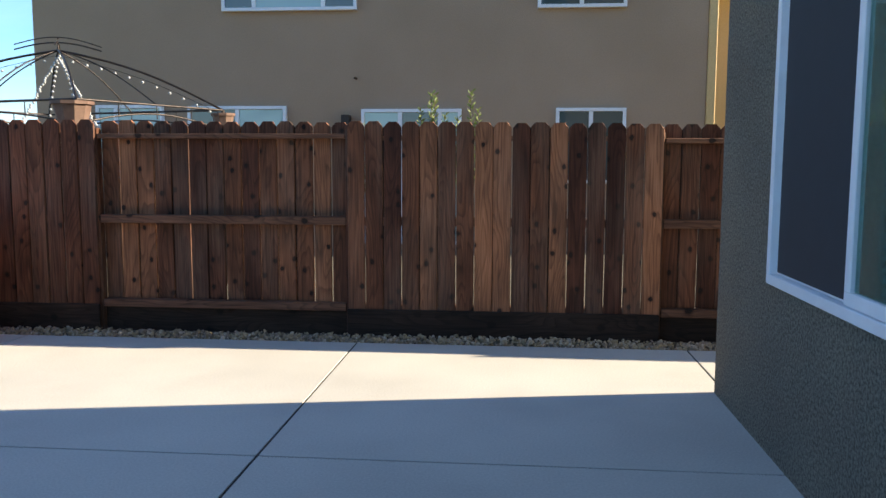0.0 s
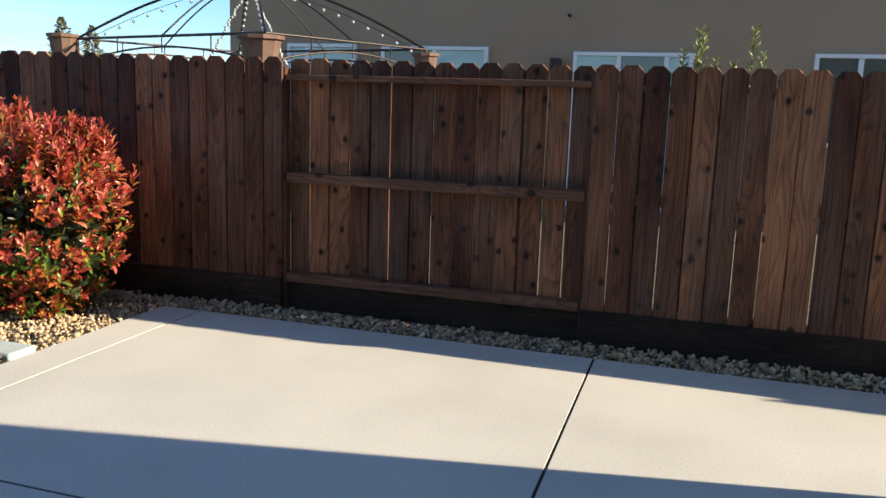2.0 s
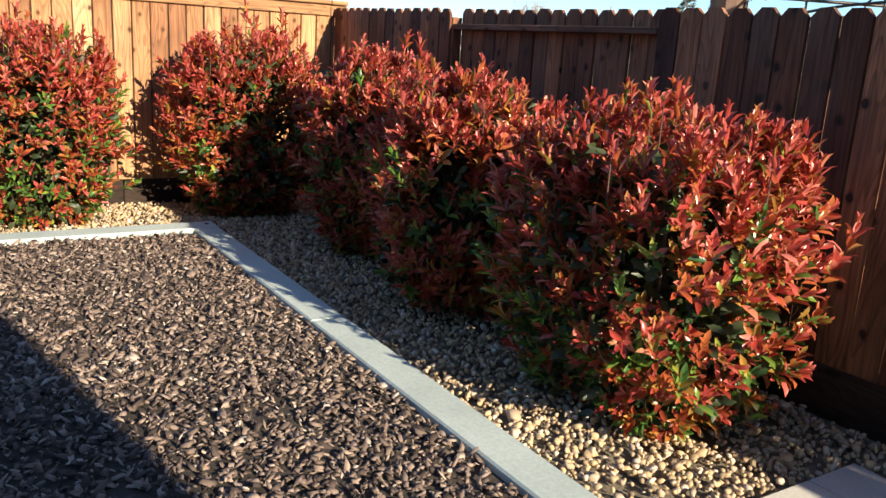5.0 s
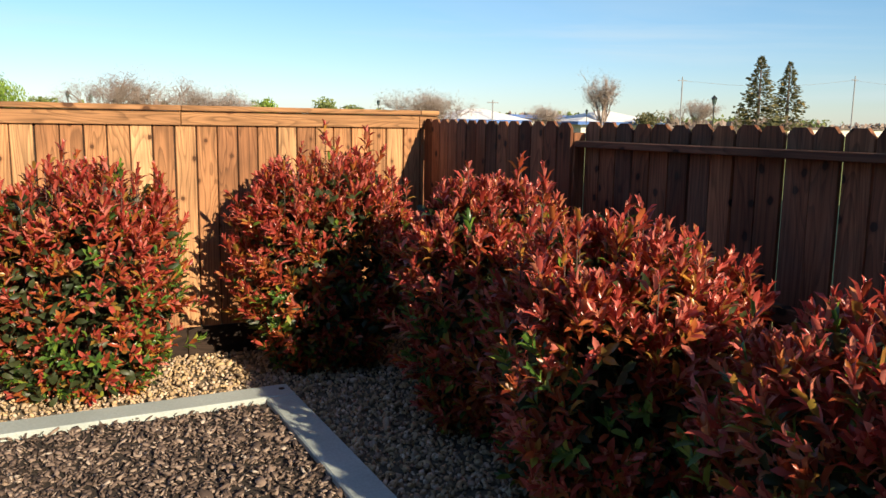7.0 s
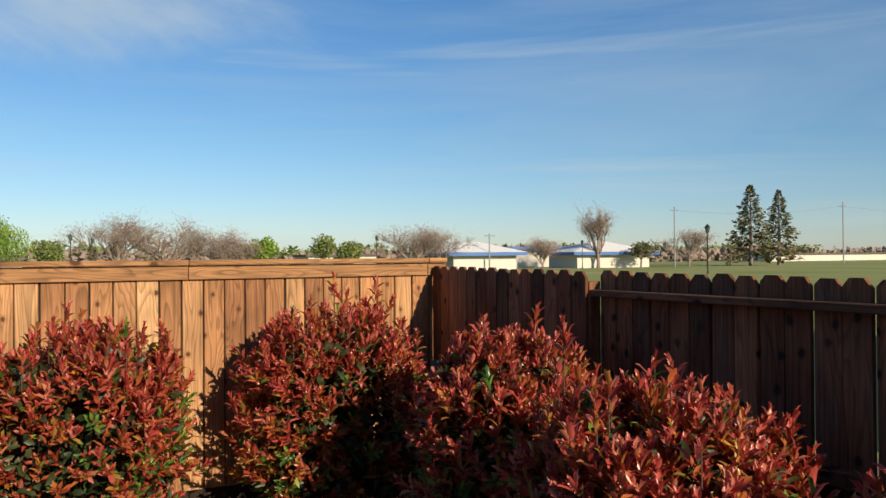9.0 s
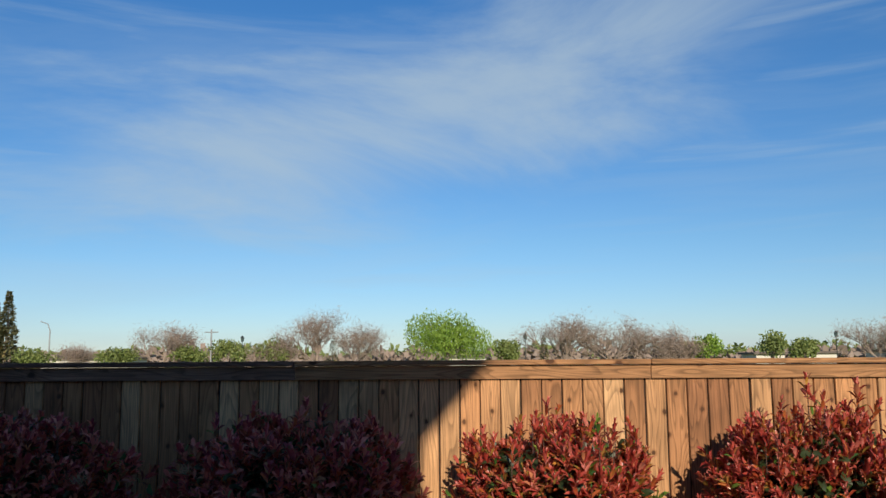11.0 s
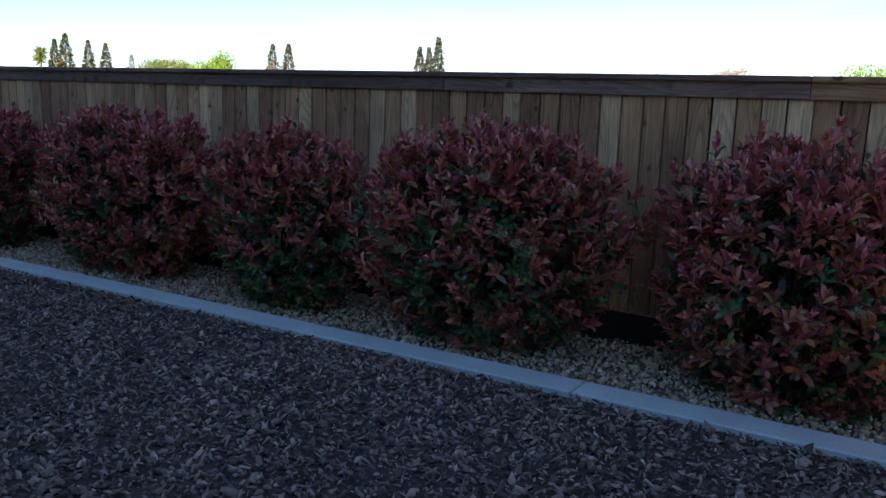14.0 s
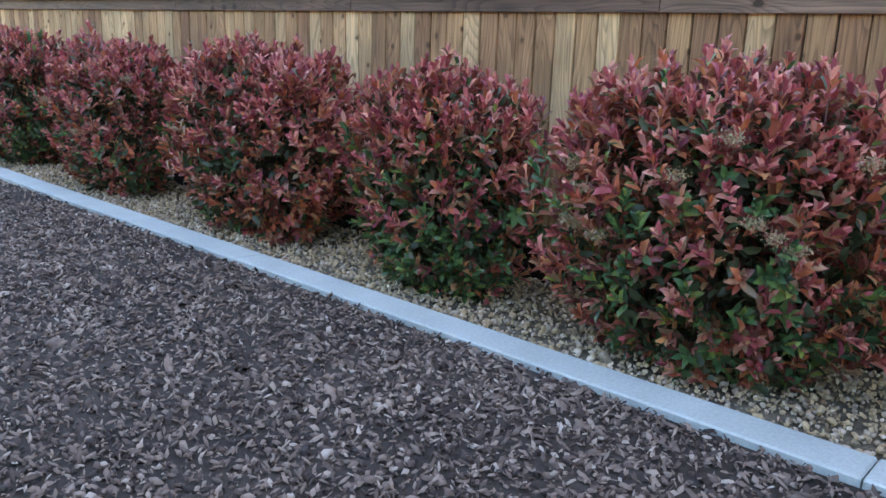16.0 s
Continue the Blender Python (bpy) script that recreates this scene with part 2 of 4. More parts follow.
CHIP = speckled("bark_chips", ((0.0, (0.032, 0.023, 0.019)), (0.4, (0.135, 0.094, 0.073)), (0.8, (0.265, 0.19, 0.145)), (0.96, (0.38, 0.29, 0.22)), (1.0, (0.5, 0.42, 0.34))), 0.8, 140, 0.4, 0.003, island=True)
# grit=0.9: shading of the stucco pits put into the colour as dark speckle
STUCCO = speckled("grey_beige_stucco", ((0.3, (0.235, 0.205, 0.16)), (0.7, (0.32, 0.285, 0.215))), 0.92, 75, 1.0, 0.04, 1.2, grit=0.9)
STUCCO_TAN = speckled("tan_stucco", ((0.3, (0.36, 0.25, 0.165)), (0.7, (0.42, 0.295, 0.2))), 0.92, 60, 0.5, 0.01, 0.7)
STUCCO_YELLOW = speckled("yellow_stucco", ((0.3, (0.62, 0.42, 0.19)), (0.7, (0.70, 0.49, 0.24))), 0.92, 60, 0.5, 0.01, 0.7)
WHITE = plain("white_vinyl", (0.78, 0.79, 0.80), 0.35)
DARK = plain("unlit_room_black", (0.03, 0.032, 0.035), 0.9)
BLIND = plain("white_blind", (0.55, 0.58, 0.56), 0.6)
SHINGLE = speckled("brown_shingle", ((0.3, (0.10, 0.08, 0.07)), (0.7, (0.17, 0.14, 0.12))), 0.9, 30)
IRON = plain("dark_bronze_iron", (0.045, 0.035, 0.03), 0.45, 0.7)
RUST = speckled("rusty_planter", ((0.3, (0.09, 0.045, 0.035)), (0.7, (0.22, 0.14, 0.10))), 0.8, 25)
BULB = plain("clear_bulbs", (0.42, 0.43, 0.42), 0.12)
FIELD = speckled("spring_field", ((0.3, (0.17, 0.21, 0.05)), (0.5, (0.25, 0.27, 0.08)), (0.75, (0.33, 0.31, 0.14))), 0.95, 3, 0.3, 0.05, 0.06)
BARK = speckled("grey_bark", ((0.3, (0.16, 0.12, 0.10)), (0.7, (0.26, 0.21, 0.18))), 0.9, 20)
TWIG = plain("bare_twigs", (0.27, 0.205, 0.165), 0.9)
STEM = plain("shrub_stems", (0.10, 0.055, 0.04), 0.8)
RED_LEAF = leafy("red_new_leaves", ((0.0, (0.28, 0.032, 0.025)), (0.3, (0.47, 0.068, 0.048)), (0.6, (0.62, 0.125, 0.095)), (0.85, (0.72, 0.23, 0.175)), (1.0, (0.60, 0.23, 0.09))), 0.32, 0.36)
BRONZE_LEAF = leafy("bronze_older_leaves", ((0.0, (0.20, 0.035, 0.018)), (0.4, (0.45, 0.085, 0.035)), (0.7, (0.50, 0.155, 0.045)), (0.88, (0.24, 0.17, 0.035)), (1.0, (0.62, 0.28, 0.055))), 0.28, 0.34)
WINE_LEAF = leafy("wine_leaves", ((0.0, (0.24, 0.040, 0.060)), (0.35, (0.50, 0.092, 0.095)), (0.65, (0.72, 0.20, 0.155)), (0.88, (0.80, 0.34, 0.24)), (1.0, (0.42, 0.17, 0.14))), 0.38, 0.25)
DUSK_LEAF = leafy("dusky_older_leaves", ((0.0, (0.14, 0.035, 0.030)), (0.35, (0.32, 0.075, 0.050)), (0.65, (0.64, 0.16, 0.065)), (0.85, (0.20, 0.15, 0.09)), (1.0, (0.72, 0.28, 0.11))), 0.34, 0.2)
GREEN_LEAF = leafy("green_old_leaves", ((0.0, (0.035, 0.09, 0.025)), (0.5, (0.10, 0.20, 0.035)), (0.85, (0.20, 0.30, 0.045)), (1.0, (0.38, 0.38, 0.07))), 0.30, 0.30)
DEEP_LEAF = leafy("deep_green_leaves", ((0.0, (0.025, 0.075, 0.034)), (0.5, (0.055, 0.15, 0.055)), (0.85, (0.12, 0.22, 0.055)), (1.0, (0.28, 0.32, 0.07))), 0.34, 0.2)
# near-black green: the shade inside the shrubs is put into this leaf colour
INNER_LEAF = leafy("inner_shade_leaves", ((0.0, (0.02, 0.035, 0.012)), (1.0, (0.05, 0.06, 0.02))), 0.5, 0.05)
FLOWER = plain("dry_flower_heads", (0.34, 0.24, 0.13), 0.9)
WILLOW = leafy("willow_leaves", ((0.0, (0.15, 0.26, 0.035)), (1.0, (0.36, 0.50, 0.08))), 0.6, 0.4)
GREENERY = leafy("spring_leaves", ((0.0, (0.12, 0.17, 0.04)), (1.0, (0.28, 0.32, 0.10))), 0.6, 0.3)
CONIFER = leafy("conifer_needles", ((0.0, (0.05, 0.06, 0.028)), (0.7, (0.13, 0.13, 0.05)), (1.0, (0.26, 0.19, 0.07))), 0.8, 0.1)
ROOF_BLUE = plain("blue_metal_roof", (0.06, 0.15, 0.38), 0.5)
ROOF_WHITE = plain("sunlit_white_roof", (0.75, 0.74, 0.70), 0.6)
WALL_PALE = plain("pale_wall", (0.6, 0.56, 0.48), 0.9)
POLE = plain("grey_pole", (0.25, 0.25, 0.25), 0.6)
LAMP_BLACK = plain("black_lamp_post", (0.02, 0.022, 0.02), 0.5)
GLASS = Mat("window_glass", 0.03)
GLASS.base((0.06, 0.09, 0.09))
GLASS.b.inputs["Coat Weight"].default_value = 1.0
GLASS.b.inputs["Coat Roughness"].default_value = 0.02
GLASS = GLASS.m
TINT = Mat("pale_green_glass", 0.03)
TINT.base((0.30, 0.45, 0.44))
TINT.b.inputs["Coat Weight"].default_value = 1.0
TINT = TINT.m
PANE = Mat("green_reflection_pane", 0.02)
PANE.b.inputs["Transmission Weight"].default_value = 0.85
# the green reflection in the house window is put into the glass colour
PANE.b.inputs["Base Color"].default_value = (0.30, 0.56, 0.47, 1)
PANE.b.inputs["IOR"].default_value = 1.45
PANE = PANE.m
SCREEN = plain("insect_screen", (0.022, 0.026, 0.032), 0.75)


# ---- mesh helpers ----
def mesh_np(name, verts, faces, mats, index=None, smooth=False):
    verts, faces = np.asarray(verts, np.float32), np.asarray(faces, np.int32)
    me = bpy.data.meshes.new(name)
    me.vertices.add(len(verts))
    me.vertices.foreach_set("co", verts.ravel())
    k = faces.shape[1]
    me.loops.add(faces.size)
    me.loops.foreach_set("vertex_index", faces.ravel())
    me.polygons.add(len(faces))
    me.polygons.foreach_set("loop_start", np.arange(0, faces.size, k, dtype=np.int32))
    if index is not None:
        me.polygons.foreach_set("material_index", np.asarray(index, np.int32))
    if smooth:
        me.polygons.foreach_set("use_smooth", np.ones(len(faces), bool))
    for m in mats:
        me.materials.append(m)
    me.update(calc_edges=True)
    return me


def child(name, me, parent, label="", at=(0, 0, 0), rz=0, rx=0, ry=0):
    ob = new(name, me)
    ob.parent = parent
    ob.matrix_basis = pose(*at, rx, ry, rz)
    if label:
        ob["label"] = label
    return ob


def thing(name, label, category, group="", kind="", at=(0, 0, 0), rz=0, me=None):
    ob = new(name, me)
    ob.matrix_basis = pose(*at, 0, 0, rz)
    return tagged(ob, label, category, group, kind)


def box_me(name, size, m, bevel=0.004, origin=(0, 0, 0)):
    """A bevelled box of that size, its centre at origin."""
    bm = bmesh.new()
    bmesh.ops.create_cube(bm, size=1)
    for v in bm.verts:
        v.co = Vector((v.co.x * size[0] + origin[0], v.co.y * size[1] + origin[1], v.co.z * size[2] + origin[2]))
    if bevel:
        bmesh.ops.bevel(bm, geom=bm.edges[:], offset=min(bevel, min(size) * 0.3), segments=1, affect="EDGES")
    return done(bm, name, m)


def done(bm, name, m):
    me = bpy.data.meshes.new(name)
    bm.to_mesh(me)
    bm.free()
    for k in (m if isinstance(m, (list, tuple)) else [m]):
        me.materials.append(k)
    return me


def span(name, a, b, m, bevel=0.004):
    """A bevelled box from corner a to corner b."""
    size = [b[k] - a[k] for k in range(3)]
    mid = [(b[k] + a[k]) / 2 for k in range(3)]
    return box_me(name, size, m, bevel, mid)


def part(name, me, parent, label="", **kw):
    return child(name, me, parent, label, **kw)


def tube(points, radius, sides=6, taper=1.0):
    """Vertices and quads of a tube through points."""
    pts = [Vector(p) for p in points]
    vs, fs = [], []
    n = len(pts)
    for k, p in enumerate(pts):
        d = (pts[min(k + 1, n - 1)] - pts[max(k - 1, 0)]).normalized()
        u = d.cross(Vector((0.13, 0.31, 0.94))).normalized()
        w = d.cross(u)
        r = radius * (1 + (taper - 1) * k / (n - 1))
        for s in range(sides):
            a = 2 * math.pi * s / sides
            vs.append(p + r * (math.cos(a) * u + math.sin(a) * w))
    for k in range(n - 1):
        for s in range(sides):
            a, b = k * sides + s, k * sides + (s + 1) % sides
            fs.append((a, b, b + sides, a + sides))
    return vs, fs


def tubes(name, runs, m):
    vs, fs = [], []
    for pts, r, sides, taper in runs:
        v, f = tube(pts, r, sides, taper)
        o = len(vs)
        vs += v
        fs += [[i + o for i in q] for q in f]
    return mesh_np(name, [tuple(v) for v in vs], fs, [m], smooth=True)


def far_leaves(base, axis, up, length, width, fold=0.25):
    """Bent four-cornered leaf clumps of two triangles each."""
    side = unit(np.cross(axis, up))
    L, W = length[:, None], width[:, None]
    v = np.stack((base, base + axis * L * 0.5 - side * W * 0.5 + np.cross(side, axis) * W * fold, base + axis * L, base + axis * L * 0.5 + side * W * 0.5), 1).reshape(-1, 3)
    f = (np.arange(len(base))[:, None, None] * 4 + np.array([(0, 1, 2), (0, 2, 3)])[None]).reshape(-1, 3)
    return v, f


def leaves_np(base, axis, up, length, width, fold=0.25):
    """Folded, recurved leaves with a pointed tip: eight vertices and eight triangles each."""
    side = np.cross(axis, up)
    side /= np.linalg.norm(side, axis=1, keepdims=True) + 1e-9
    nrm = np.cross(side, axis)
    L, W = length[:, None], width[:, None]
    out = []
    prof = ((0, 0, -0.1), (0.32, -0.41, fold), (0.31, 0, 0), (0.32, 0.41, fold), (0.76, -0.40, fold * 0.9), (0.77, 0, -0.03), (0.76, 0.40, fold * 0.9), (1, 0, -0.30))
    for a, s, h in prof:
        out.append(base + axis * L * a + side * W * s + nrm * W * h)
    v = np.stack(out, 1).reshape(-1, 3)
    tri = np.array([(0, 2, 1), (0, 3, 2), (1, 2, 5), (1, 5, 4), (2, 3, 6), (2, 6, 5), (4, 5, 7), (5, 6, 7)])
    f = (np.arange(len(base))[:, None, None] * 8 + tri[None]).reshape(-1, 3)
    return v, f


def unit(a):
    return a / (np.linalg.norm(a, axis=1, keepdims=True) + 1e-9)


# ---- ground ----
bm = bmesh.new()
bmesh.ops.create_grid(bm, x_segments=40, y_segments=40, size=3000)
for v in bm.verts:
    v.co.z = -0.09
tagged(new("ground", done(bm, "ground", FIELD)), "flat spring field of grass and dry weeds", "field", kind="structure")
tagged(new("gravel_bed", span("gravel_bed", (-9.6, -13, -0.08), (5.9, 6.56, -0.035), GRIT, 0)), "grit bed under pebbles", "ground", kind="structure")
tagged(new("side_yard", span("side_yard", (-8.5, 6.75, -0.085), (5.9, 12.89, -0.05), GRIT, 0)), "grit yard behind the side fence", "ground", kind="structure")
tagged(new("bark_bed", span("bark_bed", (-8.322, -13, -0.034), (-4.104, 4.897, -0.004), SOIL, 0)), "dark soil under bark chips", "ground", kind="structure")

# patio: cast slabs with tooled joints
patio = thing("patio", "pale broomed concrete patio with tooled joints", "patio", kind="structure")
xs, ys = (-4.1, -3.81, -1.28, 1.08, 3.5, 5.8), (-13, -9.2, -6.6, -4.0, -1.35, 1.25, 3.85, 5.87, 6.15)
part("patio_base", span("patio_base", (-4.095, -12.99, -0.09), (5.79, 6.145, -0.005), JOINT, 0), patio)
for i in range(len(xs) - 1):
    for j in range(len(ys) - 1):
        if xs[i] > 1.0 and ys[j] < 3.8:
            continue
        g = 0.0065
        part("slab", span("slab", (xs[i] + g, ys[j] + (0.003 if j == 7 else g), -0.08), (xs[i + 1] - g, ys[j + 1] - (0.003 if j == 6 else g), 0.0), CONCRETE, 0.0015), patio)

# curbs
curb_b = thing("curb", "pale cast concrete mow strip along the back bed", "curb", kind="structure")
y0 = -13.0
for y1 in (-9.6, -6.0, -2.4, 1.32, 5.08):
    part("curb_length", span("curb_length", (-8.53, y0 + 0.003, -0.08), (-8.322, y1 - 0.003, 0.034), CURB, 0.008), curb_b)
    y0 = y1
part("drain_cap", tubes("drain_cap", [(((-8.44, 5.02, 0.01), (-8.44, 5.02, 0.038)), 0.018, 12, 1), (((-8.44, 5.02, 0.037), (-8.44, 5.02, 0.0375)), 0.018, 12, 0.01)], IRON), curb_b, "small dark round cap")
curb_a = thing("curb", "pale cast concrete mow strip beside the shrub bed", "curb", kind="structure")
x0 = -8.325
for x1 in (-6.2, -4.104):
    part("curb_length", span("curb_length", (x0 + 0.002, 4.895, -0.08), (x1 - 0.002, 5.08, 0.030), CURB, 0.008), curb_a)
    x0 = x1


# ---- fences ----
def board_me(name, w, h, t, ear, m, seed, bend=0.0):
    """A picket: face towards -y, foot at z 0, with clipped top corners."""
    r = random.Random(seed)
    e = ear
    prof = [(-w / 2, 0), (w / 2, 0), (w / 2 - r.uniform(0, .001), h * 0.5), (w / 2, h - e * r.uniform(.8, 1.2)), (w / 2 - e * r.uniform(.8, 1.1), h), (-w / 2 + e * r.uniform(.8, 1.1), h), (-w / 2, h - e * r.uniform(.8, 1.2)), (-w / 2 + r.uniform(0, .001), h * 0.5)]
    bm = bmesh.new()
    cut = 0.0042
    f = [bm.verts.new((x - math.copysign(cut, x), -bend * math.sin(math.pi * z / h), z)) for x, z in prof]
    a = [bm.verts.new((x, 0.011 - bend * math.sin(math.pi * z / h), z)) for x, z in prof]
    b = [bm.verts.new((x, t - bend * math.sin(math.pi * z / h), z)) for x, z in prof]
    n = len(a)
    bm.faces.new(f)
    bm.faces.new(b[::-1])
    for k in range(n):
        bm.faces.new((f[k], a[k], a[(k + 1) % n], f[(k + 1) % n]))
        bm.faces.new((a[k], b[k], b[(k + 1) % n], a[(k + 1) % n]))
    bmesh.ops.recalc_face_normals(bm, faces=bm.faces[:])
    return done(bm, name, m)


rnd = random.Random(5)


def top_a(x):
    return 1.675 + (x + 9.57) * (1.60 - 1.665) / 9.0


OLD = [board_me("board", 0.1375, 1.46, 0.016, 0.034, WOOD_OLD, k, rnd.uniform(-0.002, 0.003)) for k in range(7)]
GAP_STRIP = span("batten", (-0.011, 0, 0), (0.011, 0.004, 1.40), GAP_BLOCK, 0)
fence_a = thing("fence", "weathered dark redwood fence of dog-eared boards beside the patio", "fence")
panels = ((-9.56, -7.62, True), (-7.62, -5.67, False), (-5.67, -3.41, True), (-3.41, -1.42, False), (-1.42, 0.94, True), (0.94, 3.2, False), (3.2, 5.8, True))
for px0, px1, near in panels:
    face = 6.5 if near else 6.60
    n = max(1, round((px1 - px0) / 0.1385))
    step = (px1 - px0) / n
    for k in range(n):
        x = px0 + (k + 0.5) * step
        gap = rnd.choice((0.002, 0.003, 0.004, 0.005, 0.006))
        z = top_a(x) - 1.46 + rnd.uniform(-0.004, 0.004)
        b = part("board", OLD[rnd.randrange(7)], fence_a, at=(x + gap / 2, face + rnd.uniform(-0.004, 0.003), z), ry=rnd.uniform(-0.15, 0.15))
        b.scale = ((step - 0.0006 - gap) / 0.1375, 1, 1)
        # some gaps get an added strip behind them that stops daylight showing through
        if k and rnd.random() < (0.35 if near else 0.5):
            part("batten", GAP_STRIP, fence_a, at=(x - step / 2, face + 0.0215, z + 0.02))
    zt = top_a((px0 + px1) / 2)
    for name, za, zb, ya, yb in (("rail", zt - 0.135, zt - 0.098, 0.0, 0), ("rail", 0.828, 0.893, 0, 0), ("rail", 0.160, 0.222, 0, 0)):
        ya, yb = (6.519, 6.597)
        part(name, span(name, (px0 + (0.082 if near else 0.014), ya, za), (px1 - (0.082 if near else 0.014), yb, zb), WOOD_RAIL, 0.004), fence_a, "nailed horizontal redwood rail")
    part("kickboard", span("kickboard", (px0 + 0.002, 6.47 if near else 6.565, -0.09), (px1 - 0.002, 6.497 if near else 6.597, 0.185 if near else 0.175), WOOD_DARK, 0.004), fence_a, "near-black kickboard at the ground")
for px, way in ((-7.62, -1), (-5.67, 1), (-3.41, -1), (-1.42, 1), (0.94, -1), (3.2, 1), (5.72, -1)):
    px += 0.034 * way
    part("post", span("post", (px - 0.045, 6.519, -0.1), (px + 0.045, 6.597, top_a(px) - 0.06), WOOD_OLD, 0.005), fence_a, "square redwood post")

NEWB = [board_me("board", 0.139, 1.43, 0.016, 0.001, WOOD_NEW, 40 + k, rnd.uniform(-0.001, 0.002)) for k in range(5)]
GAP_STRIP_B = span("batten", (0, -0.011, 0), (0.003, 0.011, 1.425), GAP_BLOCK, 0)
fence_b = thing("fence", "honey-coloured cedar fence with a flat cap rail behind the shrubs", "fence")
step = 0.1425
n = int((6.62 + 14.0) / step)
for k in range(n):
    y = 6.62 - (k + 0.5) * step
    gap = rnd.uniform(0.004, 0.008)
    b = part("board", NEWB[rnd.randrange(5)], fence_b, at=(-9.575 - rnd.uniform(0, 0.005), y, 0.185), rz=90, ry=rnd.uniform(-0.12, 0.12))
    b.scale = ((step - 0.0003 - gap) / 0.139, 1, 1)
    # added strip behind every joint, so the gap reads dark instead of bright field
    part("batten", GAP_STRIP_B, fence_b, at=(-9.600, y - step / 2, 0.19))
ya = 6.62
for yb in (6.46, 4.666, 2.18, -0.26, -2.7, -5.1, -7.6, -10.0, -12.4, -14.0):
    # trim and cap past y 2.18 use the copy coloured for shade
    part("trim_board", span("trim_board", (-9.572, yb + 0.002, 1.605), (-9.553, ya - 0.002, 1.70), WOOD_TRIM if yb > 2 else WOOD_TRIM_SHADED, 0.003), fence_b, "long cedar trim board under the cap")
    part("cap_rail", span("cap_rail", (-9.665, yb + 0.002, 1.702), (-9.525, ya - 0.002, 1.738), WOOD_TRIM if yb > 2 else WOOD_TRIM_SHADED, 0.005), fence_b, "flat cedar cap rail")
    part("kickboard", span("kickboard", (-9.60, yb + 0.002, -0.09), (-9.572, ya - 0.002, 0.183), WOOD_DARK_Y, 0.004), fence_b, "near-black kickboard at the ground")
    part("post", span("post", (-9.695, yb - 0.045, -0.1), (-9.602, yb + 0.045, 1.70), WOOD_NEW, 0.004), fence_b, "square cedar post")
    ya = yb


# ---- house ----
house = thing("house", "two-storey house with grey-beige stucco beside the patio", "house")
HX, HY = 1.014, 5.10
W0, W1, Z0, Z1 = 2.52, 4.17, 0.775, 2.15
part("wall", span("wall", (HX, W1, -0.09), (HX + 0.2, HY, 5.95), STUCCO, 0.012), house)
part("wall", span("wall", (HX, -13, -0.09), (HX + 0.2, W0, 5.95), STUCCO, 0), house)
part("wall", span("wall", (HX, W0, -0.09), (HX + 0.2, W1, Z0), STUCCO, 0), house)
part("wall", span("wall", (HX, W0, Z1), (HX + 0.2, W1, 5.95), STUCCO, 0), house)
part("wall", span("wall", (HX + 0.2, HY - 0.2, -0.09), (10.0, HY, 5.95), STUCCO, 0), house)
part("wall", span("wall", (9.8, -13, -0.09), (10.0, HY - 0.2, 5.95), STUCCO, 0), house)
part("wall", span("wall", (HX + 0.2, -13, -0.09), (9.8, -12.8, 5.95), STUCCO, 0), house)
bm = bmesh.new()
for x, z in ((0.61, 6.10), (5.5, 7.13), (10.4, 6.10)):
    for y in (-13.4, 5.5):
        bm.verts.new((x, y, z))
        bm.verts.new((x, y, z + 0.12))
v = list(bm.verts)
for s in (0, 4):
    for q in ((0, 2, 6, 4), (1, 3, 7, 5), (0, 1, 5, 4), (2, 3, 7, 6), (0, 1, 3, 2), (4, 5, 7, 6)):
        try:
            bm.faces.new([v[s + k] for k in q])
        except ValueError:
            pass
bmesh.ops.recalc_face_normals(bm, faces=bm.faces[:])
part("roof", done(bm, "roof", SHINGLE), house, "low shingle gable roof")
bm = bmesh.new()
for y in (HY - 0.2, HY):
    for x, z in ((HX, 5.95), (HX, 6.14), (5.5, 7.1), (10.0, 6.14), (10.0, 5.95)):
        bm.verts.new((x, y, z))
v = list(bm.verts)
bm.faces.new(v[:5])
bm.faces.new(v[5:][::-1])
for k in range(5):
    bm.faces.new((v[k], v[(k + 1) % 5], v[5 + (k + 1) % 5], v[5 + k]))
bmesh.ops.recalc_face_normals(bm, faces=bm.faces[:])
part("gable", done(bm, "gable", STUCCO), house, "stucco gable end")


def frame_me(name, w, h, t, d, m):
    """A window frame in the xz plane, w by h outside, bars t wide and d deep, its corner at the origin."""
    bm = bmesh.new()
    for a, b in (((0, 0, 0), (w, d, t)), ((0, 0, h - t), (w, d, h)), ((0, 0, t), (t, d, h - t)), ((w - t, 0, t), (w, d, h - t))):
        r = bmesh.ops.create_cube(bm, size=1)["verts"]
        for q in r:
            q.co = Vector([(a[k] if q.co[k] < 0 else b[k]) for k in range(3)])
    bmesh.ops.bevel(bm, geom=bm.edges[:], offset=0.003, segments=1, affect="EDGES")
    return done(bm, name, m)


win = child("window", None, house, "white vinyl sliding window with an insect screen")
ww, wh = W1 - W0, Z1 - Z0
at = (HX - 0.02, W1, Z0)
part("window_frame", frame_me("window_frame", ww, wh, 0.045, 0.10, WHITE), win, "white vinyl frame", at=at, rz=-90)
half = ww / 2
part("sash", frame_me("sash", half - 0.03, wh - 0.094, 0.04, 0.035, WHITE), win, "white sash", at=(HX + 0.012, W1 - 0.047, Z0 + 0.047), rz=-90)
part("sash", frame_me("sash", half - 0.03, wh - 0.094, 0.05, 0.035, WHITE), win, "white sash", at=(HX - 0.008, W1 - half - 0.012, Z0 + 0.047), rz=-90)
